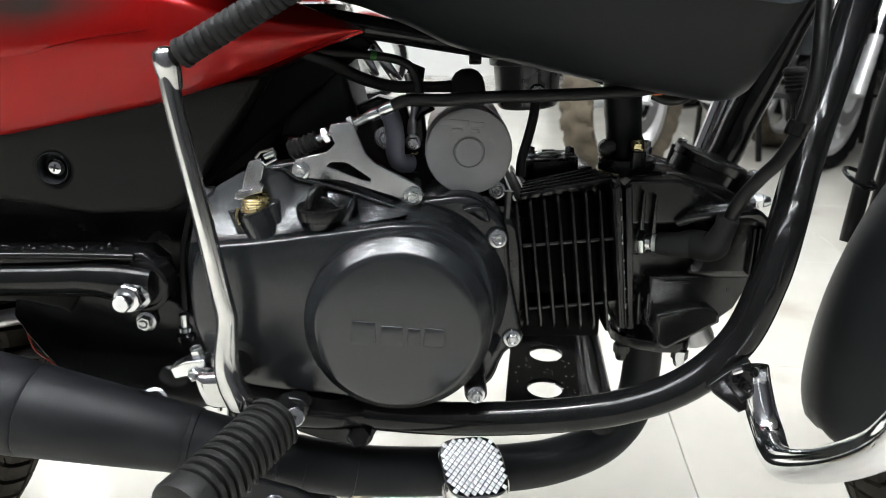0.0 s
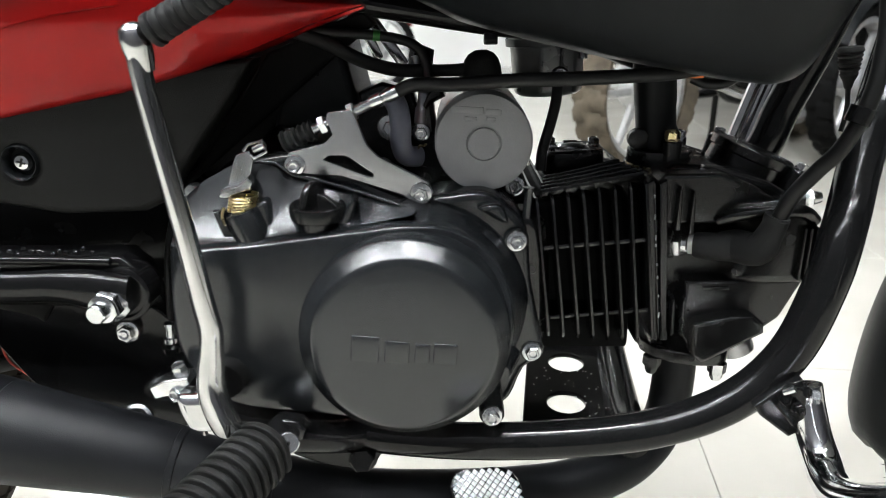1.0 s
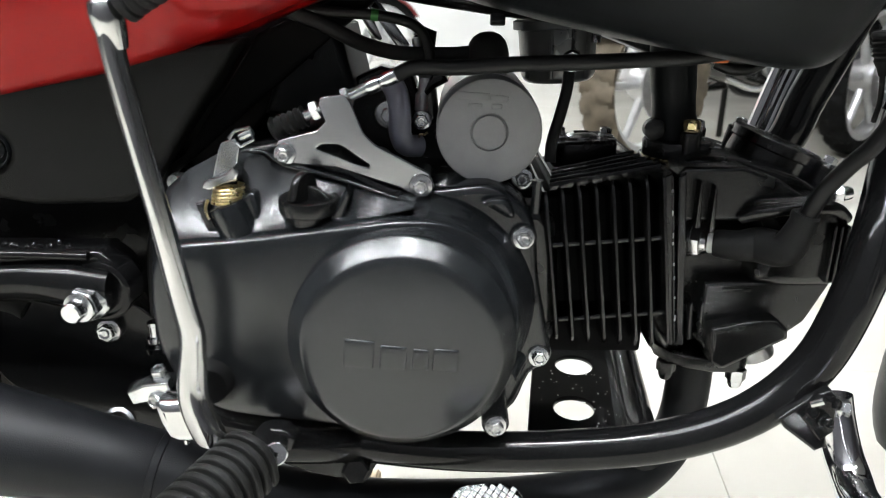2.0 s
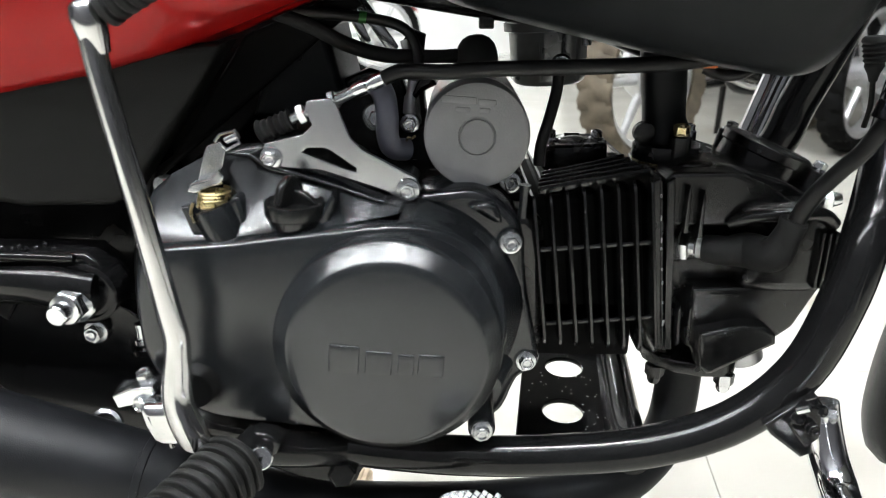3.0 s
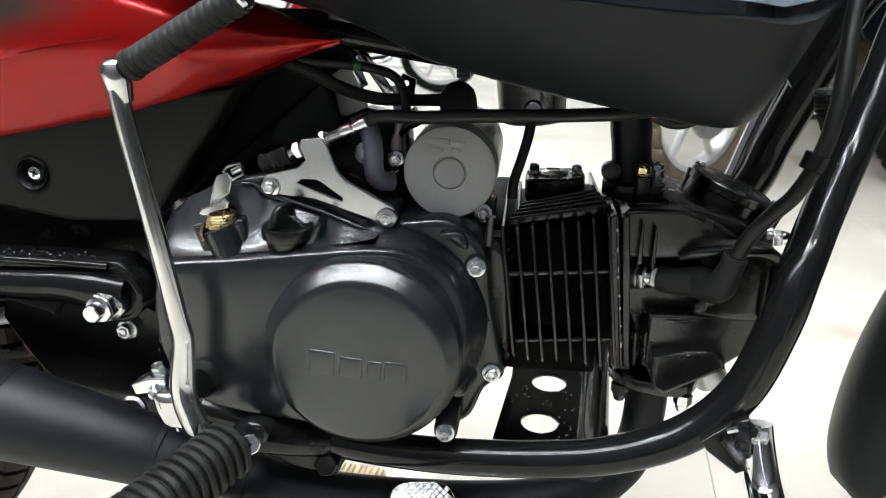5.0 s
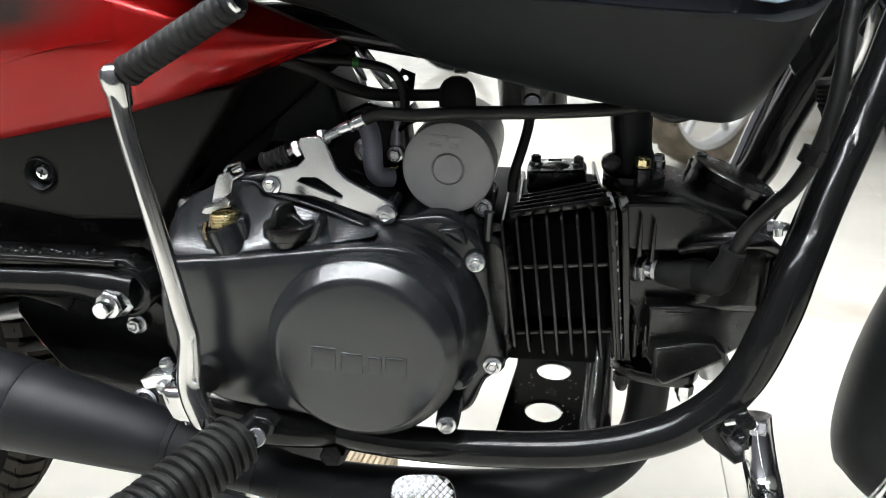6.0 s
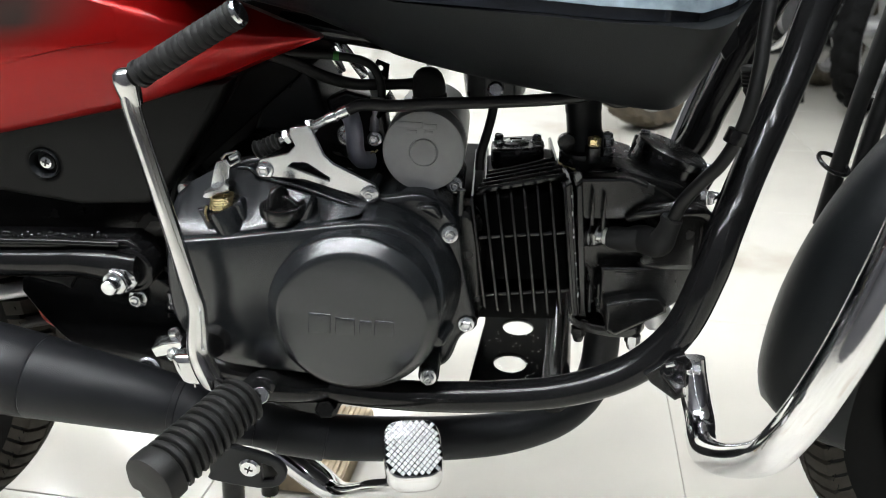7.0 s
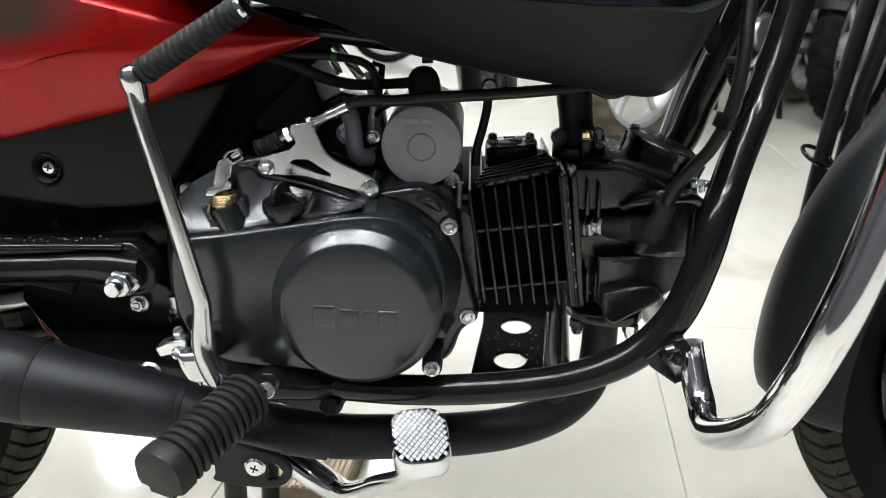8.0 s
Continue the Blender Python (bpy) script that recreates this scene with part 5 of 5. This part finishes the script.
part("fuel_tank", sheet(tank_skin, 50, 24, (0, 0.012, -0.004)), TANK, bike, "gloss black fuel tank", 30)
part("protective_film", sheet(lambda u, v: [a + b for a, b in zip(tank_skin(0.36 + 0.62 * u, 0.03 + 0.22 * v), (0, -0.0016 - 0.0008 * math.sin(37 * u + 9 * v) * math.sin(11 * v + 5 * u), 0))], 60, 12, (0, 0.0004, 0)), FILM, bike, "crumpled film on the tank, reflections painted in", 50)
part("tank_side", sheet(lambda u, v: mirror(tank_skin(u, v)), 30, 14, (0, -0.012, -0.004)), TANK, bike)
part("tank_cover", sheet(lambda u, v: mirror(tank_face(u, v)), 40, 14, (0, -0.02, 0.004)), PLASTIC, bike)
part("tank_floor", plate([(-0.16, 0.64), (0.00, 0.600), (0.05, 0.585), (0.17, 0.575), (0.215, 0.600), (0.20, 0.64)], 0.50, 0.70, 0.004), PLASTIC, bike)
part("tank_rail", tube([(-0.09, 0.540, 0.5890), (-0.03, 0.540, 0.5790), (0.03, 0.540, 0.5700), (0.10, 0.545, 0.562)], 0.0085, 14), FRAME, bike, "gloss black frame rail under the tank")
part("rail_clip", lathe([(0.0096, -0.002), (0.0098, 0.0), (0.0096, 0.002)], (-0.005, 0.540, 0.5810), (0.99, 0, -0.14), 18), ALLOY, bike)
part("rail_tab", box((0.0235, 0.540, 0.5640), (0.009, 0.010, 0.014), 0.001), FRAME, bike)
part("tube_cap", lathe([(0.014, 0.0), (0.0150, 0.001), (0.0150, 0.005), (0.013, 0.006)], (0.2560, 0.655, 0.5600), (0.37, 0, 1), 20), FRAME, bike)
boot = [(0.0070, 0.0), (0.0084, 0.0014)]
for k in range(5):
    boot += [(0.0087 - 0.0004 * k, 0.003 + 0.0030 * k), (0.0074 - 0.0005 * k, 0.0045 + 0.0030 * k)]
part("cable_boot", lathe(boot + [(0.0060, 0.0185), (0.0037, 0.023), (0.0024, 0.028)], (0.2680, 0.560, 0.5535), (0.10, 0, -1), 26), RUBBER, bike, "ribbed black rubber cable boot")
part("boot_cable", tube([(0.2708, 0.560, 0.5265), (0.2730, 0.561, 0.5100), (0.2720, 0.562, 0.4960)], 0.0017, 10), CABLE, bike)
part("bracket_flag", plate([(0.258, 0.560), (0.270, 0.585), (0.276, 0.560), (0.266, 0.548)], 0.62, 0.624, 0.001), FRAME, bike)

# leg guard with its mounting bracket
gb = part("guard_bracket", plate([(0.188, 0.341), (0.193, 0.334), (0.213, 0.3185), (0.221, 0.323), (0.2235, 0.342), (0.216, 0.360), (0.206, 0.356)], 0.452, 0.478, 0.002), FRAME, bike, "gloss black guard bracket with weld beads")
wd = bmesh.new()
for k in range(16):
    a = k / 15
    lathe([(0.0, -0.002), (0.0018, -0.001), (0.0020, 0.0006), (0.0, 0.0018)], (0.192 + 0.026 * a + random.uniform(-0.0008, 0.0008), 0.4630 - 0.001 * random.random(), 0.3415 + 0.026 * a + random.uniform(-0.001, 0.001)), (0, 1, 0), 8, wd)
tagged(part("weld", wd, FRAME, gb), kind="stuff")
part("bracket_ear", plate([(0.1985, 0.3450), (0.2110, 0.3300), (0.2180, 0.3360), (0.2165, 0.3560), (0.2060, 0.3590)], 0.4460, 0.4525, 0.0015), FRAME, gb)
for x, y, z, d in ((0.2035, 0.4465, 0.3500, (-0.3, -0.9, 0.3)), (0.2105, 0.4455, 0.3445, (0.1, -0.95, 0.2)), (0.2150, 0.4500, 0.3530, (0.5, -0.8, 0.3))):
    bolt(gb, (x, y, z), d, 0.0034, 0.0055, 0.0042, FRAME)
part("stud", tube([(0.2010, 0.4440, 0.3560), (0.2060, 0.4410, 0.3600)], 0.0024, 10, 1), ZINC, gb)
guard = part("leg_guard", tube([(0.2235, 0.464, 0.3500), (0.2255, 0.460, 0.3370), (0.2285, 0.452, 0.3200), (0.2300, 0.440, 0.3090), (0.2275, 0.425, 0.3055), (0.2245, 0.402, 0.3110), (0.2250, 0.365, 0.3360), (0.2262, 0.330, 0.3670), (0.2268, 0.310, 0.3920), (0.2345, 0.298, 0.4310), (0.2480, 0.296, 0.4830), (0.2630, 0.30, 0.5530), (0.2780, 0.32, 0.6330)], 0.0109, 28), CHROME, bike, "chrome tubular leg guard")
bolt(guard, (0.2225, 0.4550, 0.3475), (0.95, -0.3, 0), 0.0050, 0.0065, 0.0060)
bolt(gb, (0.2140, 0.462, 0.3500), (0.2, -0.9, 0.3), 0.0050, 0.0100, 0.0055, CAST)
part("guard_tube", tube([(0.2265, 0.735, 0.345), (0.2200, 0.705, 0.362), (0.205, 0.66, 0.385)], 0.0105, 16), CHROME, guard)
part("guard_clamp", lathe([(0.013, -0.012), (0.0135, -0.010), (0.0135, 0.010), (0.013, 0.012)], (0.2235, 0.580, 0.3270), (-0.45, 0.1, 1), 20), ALLOY, guard)

# wheels, tyres and mudguard
AXF, AXR, WZ, TR = 0.646, -0.676, 0.308, 0.308
STEER = pose(AXF, CY, 0, 0, 0, 9.0)


TYRE_PROFILE = [(-0.36, 0.74), (-0.62, 0.80), (-0.80, 0.87), (-0.86, 0.920), (-0.80, 0.948), (-0.55, 0.968), (-0.22, 0.980), (0, 0.982), (0.22, 0.980), (0.55, 0.968), (0.80, 0.948), (0.86, 0.920), (0.80, 0.87), (0.62, 0.80), (0.36, 0.74)]


def tyre_point(cx, r, a, w):
    return Vector((cx + r * math.cos(a), CY + w, WZ + r * math.sin(a)))


def tread_mesh(cx, radius, width, count=92):
    """Rows of raised tread blocks, skewed on both shoulders, and a centre rib."""
    bm = bmesh.new()
    pitch = 2 * math.pi / count
    for k in range(count):
        for s in (-1, 1):
            loops = []
            for w in (0.24, 0.40, 0.56, 0.70, 0.80, 0.865):
                base = lerp([(0.0, 0.982), (0.22, 0.980), (0.55, 0.968), (0.80, 0.948), (0.87, 0.915)], w) * radius
                top = base + (0.0052 if w < 0.84 else 0.0012)
                a0 = pitch * (k + (0.5 if s > 0 else 0)) + 0.55 * pitch * (w - 0.24)
                a1 = a0 + pitch * 0.80
                loops.append([tyre_point(cx, base - 0.002, a0, s * w * width), tyre_point(cx, base - 0.002, a1, s * w * width), tyre_point(cx, top, a1 - 0.03 * pitch, s * w * width), tyre_point(cx, top, a0 + 0.03 * pitch, s * w * width)])
            rings(bm, loops)
        a0, a1 = pitch * k, pitch * (k + 0.9)
        rings(bm, [[tyre_point(cx, radius * 0.975, a, -0.15 * width), tyre_point(cx, radius * 0.998, a, -0.13 * width), tyre_point(cx, radius * 0.998, a, 0.13 * width), tyre_point(cx, radius * 0.975, a, 0.15 * width)] for a in (a0, a1)])
    return bm


def hair_mesh(cx, radius, width, count=99):
    """Thin moulding hairs along the shoulders."""
    bm = bmesh.new()
    for k in range(count):
        for s in (-1, 1):
            a = 2 * math.pi * (k + random.uniform(-0.2, 0.2)) / count
            p = tyre_point(cx, radius * 0.945, a, s * 0.83 * width)
            q = tyre_point(cx, radius * 0.945 + 0.006, a + random.uniform(-0.01, 0.01), s * 1.00 * width)
            lathe([(0.0005, 0), (0.0002, (q - p).length)], p, q - p, 4, bm)
    return bm


def tyre_mesh(cx, radius, width):
    """Tyre carcass."""
    n = 128
    loops = [[tyre_point(cx, radius * r, 2 * math.pi * k / n, w * width) for w, r in TYRE_PROFILE] for k in range(n)]
    return rings(bmesh.new(), loops, False, True)


def ring_body(prof_, cx, n=72, y=None):
    return lathe([(r, h) for r, h in prof_], (cx, y or CY, WZ), (0, 1, 0), n)


for nm, cx in (("front_wheel", AXF), ("rear_wheel", AXR)):
    wheel = part(nm, ring_body([(0.190, -0.022), (0.222, -0.026), (0.226, -0.020), (0.205, -0.010), (0.200, 0.010), (0.226, 0.020), (0.222, 0.026), (0.190, 0.022), (0.186, 0.0), (0.190, -0.022)], cx), CAST, bike, "black wheel rim with a road tyre")
    radius, wide = (0.301, 0.034) if cx == AXF else (TR, 0.040)
    ty = part("tyre", tyre_mesh(cx, radius, wide), TYRE, wheel, "black grooved road tyre", 30)
    part("tread", tread_mesh(cx, radius, wide), TREAD, ty, "dusty brown tread blocks", 25)
    part("moulding_hairs", hair_mesh(cx, radius, wide), TYRE, ty)
    part("hub", ring_body([(0.0, -0.05), (0.045, -0.05), (0.06, -0.03), (0.06, 0.03), (0.045, 0.05), (0.0, 0.05)], cx, 32), CAST, wheel)
    for k in range(5):
        a = 2 * math.pi * k / 5 + 0.3
        part("spoke", tube([(cx + 0.05 * math.cos(a), CY, WZ + 0.05 * math.sin(a)), (cx + 0.195 * math.cos(a), CY, WZ + 0.195 * math.sin(a))], [0.016, 0.011], 10, 1), CAST, wheel)


bpy.data.objects["front_wheel"].matrix_basis = STEER @ pose(-AXF, -CY, -0.007)


def mud(u, v):
    w = v * 2 - 1
    a = radians(186.5 + 4 * abs(w) - (127 + 4 * abs(w)) * u)
    end = math.sqrt(max(0.0, 1 - (1 - u / 0.07) ** 2)) if u < 0.07 else 1.0
    half = 0.060 * (0.72 + 0.28 * end)
    r = 0.3523 - 0.042 * abs(w) ** 1.9 - 0.014 * (1 - end)
    return STEER @ Vector((0.020 + r * math.cos(a), half * w, 0.283 + r * math.sin(a)))


part("front_mudguard", sheet(mud, 64, 20, (0.002, 0, -0.001)), PLASTIC, bike, "satin black front mudguard", 50)
for s in (-1, 1):
    part("fork_leg", tube([(0.644, CY + s * 0.085, WZ), (0.47, CY + s * 0.085, 0.66), (0.40, CY + s * 0.085, 0.82)], 0.020, 20, 2), FRAME, bike, "gloss black fork leg")
for dx in (0.0, 0.021):
    part("front_cable", tube([(0.399 + dx, 0.672, 0.38), (0.4045 + dx, 0.674, 0.44), (0.4125 + dx, 0.678, 0.500), (0.4235 + dx * 1.1, 0.682, 0.560), (0.44 + dx * 1.2, 0.686, 0.66)], 0.0080, 14), CABLE, bike, "black front brake cable")
gr = [(0.3950 + 0.0140 * math.cos(a), 0.665 + 0.013 * math.sin(a), 0.4445 + 0.006 * math.sin(a) - 0.005 * math.cos(a)) for a in np.linspace(0, 2 * math.pi, 25)]
part("cable_ring", tube(gr, 0.0022, 8, 1), FRAME, bike, "black wire cable guide")
part("seat", plate([(-0.75, 0.77), (-0.75, 0.83), (-0.45, 0.80), (-0.17, 0.79), (-0.12, 0.76), (-0.2, 0.74)], 0.49, 0.71, 0.02), PLASTIC, bike, "black padded seat")

# wooden block on the floor
blk = part("wood_block", box((-0.150, 0.755, 0.0135), (0.102, 0.150, 0.027), 0.002, Euler((0, 0, -0.12))), WOOD)
for k in range(13):
    part("grain_ridge", box(pose(-0.150, 0.755, 0.0280 + 0.0004 * (k % 3), 0, 0, -6.9) @ Vector((-0.0455 + 0.0076 * k, 0, 0)), (0.0054, 0.148, 0.003), 0.0008, Euler((0, 0, -0.12 + 0.010 * math.sin(k * 2.1)))), WOOD, blk)
tagged(blk, "pale sawn wood block lying on the tiled floor", "wood block")


# ---------------------------------------------------------------- other motorcycles in the row behind
def far_bike(paint, label, rubber, half=0.050):
    t = thing("motorcycle", 0, 0, 0, label, "motorcycle", "motorcycles in the row behind")
    for nm, cx in (("front_wheel", 0.62), ("rear_wheel", -0.62)):
        bm = bmesh.new()
        n, m = 144, [(-0.6, 0.80), (-0.95, 0.88), (-1.0, 0.94), (-0.75, 0.975), (-0.3, 0.997), (0, 1.0), (0.3, 0.997), (0.75, 0.975), (1.0, 0.94), (0.95, 0.88), (0.6, 0.80)]
        loops = []
        for k in range(n):
            a = 2 * math.pi * k / n
            loop = []
            for i, (w, r) in enumerate(m):
                g = 0.011 if 2 <= i <= 8 and i != 5 and (k + (3 if i > 5 else 0) + abs(i - 5)) % 6 < 2 else 0
                loop.append(Vector((cx + (0.3 * r - g) * math.cos(a), half * w, 0.3 + (0.3 * r - g) * math.sin(a))))
            loops.append(loop)
        wheel = part(nm, lathe([(0.22, -0.03), (0.242, -0.03), (0.225, 0.0), (0.242, 0.03), (0.22, 0.03), (0.212, 0.0), (0.22, -0.03)], (cx, 0, 0.3), (0, 1, 0), 48), SILVER, t, "silver alloy wheel")
        part("tyre", rings(bm, loops, False, True), rubber, wheel, "road tyre with block tread", 30)
        part("hub", lathe([(0.0, -0.055), (0.05, -0.055), (0.062, -0.03), (0.062, 0.03), (0.05, 0.055), (0.0, 0.055)], (cx, 0, 0.3), (0, 1, 0), 28), SILVER, wheel)
        for k in range(6):
            a = math.pi * k / 3
            part("spoke", tube([(cx + 0.05 * math.cos(a), 0, 0.3 + 0.05 * math.sin(a)), (cx + 0.22 * math.cos(a), 0, 0.3 + 0.22 * math.sin(a))], [0.017, 0.012], 8, 1), SILVER, wheel)
        part("brake_disc", lathe([(0.07, 0.0), (0.12, 0.0), (0.12, 0.004), (0.07, 0.004), (0.07, 0.0)], (cx, 0.062, 0.3), (0, 1, 0), 36), ALLOY, wheel)
    for s in (-1, 1):
        part("fork_leg", tube([(0.62, s * 0.09, 0.30), (0.535, s * 0.09, 0.52)], 0.026, 14, 1), SILVER, t, "silver lower fork leg")
        part("fork_tube", tube([(0.535, s * 0.09, 0.52), (0.40, s * 0.09, 0.92)], 0.018, 14, 1), CHROME, t)
        part("frame_tube", tube([(0.36, s * 0.03, 0.78), (0.30, s * 0.10, 0.40), (0.22, s * 0.12, 0.25), (-0.20, s * 0.12, 0.24), (-0.32, s * 0.10, 0.42), (-0.36, s * 0.10, 0.70)], 0.014, 10), FRAME, t)
        part("swing_arm", tube([(-0.25, s * 0.11, 0.33), (-0.62, s * 0.11, 0.30)], 0.016, 10, 1), FRAME, t)
        part("side_panel", plate([(-0.45, 0.55), (-0.40, 0.68), (-0.12, 0.70), (-0.05, 0.62), (-0.16, 0.50), (-0.35, 0.48)], s * 0.13 - 0.012, s * 0.13 + 0.012, 0.006, smooth=3), paint, t)
        part("leg_guard", tube([(0.29, s * 0.11, 0.30), (0.31, s * 0.25, 0.28), (0.33, s * 0.33, 0.38), (0.34, s * 0.34, 0.55), (0.33, s * 0.26, 0.68), (0.32, s * 0.06, 0.72)], 0.0125, 12), CHROME, t, "chrome leg guard")
        part("footrest", tube([(-0.08, s * 0.14, 0.29), (-0.09, s * 0.28, 0.29)], 0.014, 10, 1), RUBBER, t)
        part("mirror", lathe([(0.0, 0), (0.05, 0.004), (0.055, 0.018), (0.03, 0.03), (0, 0.032)], (0.32, s * 0.30, 1.10), (1, 0, 0), 20), PLASTIC, t)
        part("shock", tube([(-0.38, s * 0.12, 0.68), (-0.56, s * 0.12, 0.34)], 0.026, 12, 1), CHROME, t)
        part("indicator", lathe([(0.0, 0), (0.022, 0.004), (0.024, 0.03), (0.012, 0.05)], (0.42, s * 0.17, 0.80), (1, 0, 0), 14), ORANGE, t)
    def fender(u, v):
        a = radians(165 - 135 * u)
        w = v * 2 - 1
        r = 0.325 - 0.02 * abs(w) ** 2
        return (0.62 + r * math.cos(a), 0.065 * w, 0.3 + r * math.sin(a))
    part("front_mudguard", sheet(fender, 24, 8, (0.003, 0, -0.003)), RED if paint is RED else PLASTIC, t, "", 50)
    part("engine", plate([(-0.22, 0.30), (-0.20, 0.44), (-0.05, 0.50), (0.06, 0.48), (0.14, 0.60), (0.24, 0.56), (0.19, 0.38), (0.12, 0.28), (-0.1, 0.25)], -0.11, 0.11, 0.02, smooth=2), CAST, t, "dark cast engine")
    part("engine_cover", lathe([(0.075, 0.02), (0.075, 0.0), (0.066, -0.012), (0.0, -0.014)], (-0.02, -0.11, 0.36), (0, 1, 0), 32), ALLOY, t)
    part("engine_cover", lathe([(0.075, 0.02), (0.075, 0.0), (0.066, -0.012), (0.0, -0.014)], (-0.02, 0.11, 0.36), (0, -1, 0), 32), ALLOY, t)
    for k in range(6):
        part("fin", box((0.12 + 0.012 * k, 0, 0.47 + 0.012 * k), (0.006, 0.20, 0.13), 0.002, Euler((0, 0.7, 0))), CAST, t)
    part("exhaust_pipe", tube([(0.20, -0.05, 0.42), (0.27, -0.10, 0.33), (0.20, -0.13, 0.23), (-0.10, -0.15, 0.23), (-0.45, -0.16, 0.29), (-0.78, -0.17, 0.36)], [0.019, 0.019, 0.02, 0.022, 0.042, 0.045], 16), CHROME, t, "chrome exhaust")
    def tk(u, v):
        a = v * math.pi
        wd_ = 0.13 * (0.55 + 0.45 * math.sin(min(1, u * 1.25) * math.pi * 0.55))
        return (-0.12 + 0.44 * u, -wd_ * math.cos(a) * (1 if v < 2 else 1), 0.70 + 0.20 * math.sin(a) ** 0.7 * (0.55 + 0.45 * math.sin(u * math.pi * 0.8)))
    part("fuel_tank", sheet(tk, 20, 20, (0, 0, -0.01)), paint, t, "", 50)
    part("seat", plate([(-0.72, 0.78), (-0.70, 0.85), (-0.40, 0.82), (-0.15, 0.78), (-0.12, 0.74), (-0.40, 0.74)], -0.12, 0.12, 0.03, smooth=2), PLASTIC, t)
    part("headlamp", lathe([(0.02, -0.10), (0.075, -0.06), (0.085, 0.0), (0.08, 0.012), (0.05, 0.022), (0.0, 0.025)], (0.46, 0, 0.86), (1, 0, -0.1), 28), SILVER, t)
    part("handlebar", tube([(0.24, -0.36, 1.00), (0.30, -0.26, 1.02), (0.36, -0.08, 0.94), (0.36, 0.08, 0.94), (0.30, 0.26, 1.02), (0.24, 0.36, 1.00)], 0.012, 10), CHROME, t)
    part("centre_stand", tube([(-0.14, -0.13, 0.26), (-0.17, -0.15, 0.0)], 0.013, 10, 1), FRAME, t)
    part("centre_stand", tube([(-0.14, 0.13, 0.26), (-0.17, 0.15, 0.0)], 0.013, 10, 1), FRAME, t)
    return t


fb = far_bike(TANK, "parked black motorcycle with silver wheels and dusty tyres", DUSTY, 0.068)
fb.matrix_basis = pose(1.125, 3.03, 0, 0, 0, -139)
fc = far_bike(TANK, "parked black motorcycle with silver wheels and chrome leg guard", TYRE)
fc.matrix_basis = pose(2.02, 3.28, 0, 0, 0, -140)
for x, y, r in ((2.88, 3.52, -141), (1.75, 4.75, -139), (2.65, 5.00, -140), (3.55, 5.2, -140)):
    copy_thing(fc, pose(x, y, 0, 0, 0, r))
rb = far_bike(RED, "parked motorcycle with red tank and side panels", TYRE)
rb.matrix_basis = pose(-1.15, 5.2, 0, 0, 0, 15)

# ---------------------------------------------------------------- floor tiles
TS = 0.60


def tile_mesh():
    bm = box((0, 0, 0), (TS - 0.0011, TS - 0.0011, 0.010), 0.0008, seg=1)
    me = bpy.data.meshes.new("tile")
    bm.to_mesh(me)
    bm.free()
    me.materials.append(TILE)
    return me


TM = tile_mesh()
turn = radians(-6.5)
ux, uy = Vector((math.cos(turn), math.sin(turn), 0)), Vector((-math.sin(turn), math.cos(turn), 0))
corner = Vector((0.346, 0.919, 0)) + uy * 0.25
for i in range(-11, 12):
    for j in range(-10, 13):
        c = corner + ux * (TS * (i + 0.5)) + uy * (TS * (j + 0.5))
        if X0 + 0.05 < c.x < X1 - 0.05 and Y0 - 0.20 < c.y < Y1 - 0.05:
            ob = new("tile", TM)
            ob.parent = floor
            ob.location = (c.x, c.y, -0.005)
            ob.rotation_euler = (0, 0, turn)
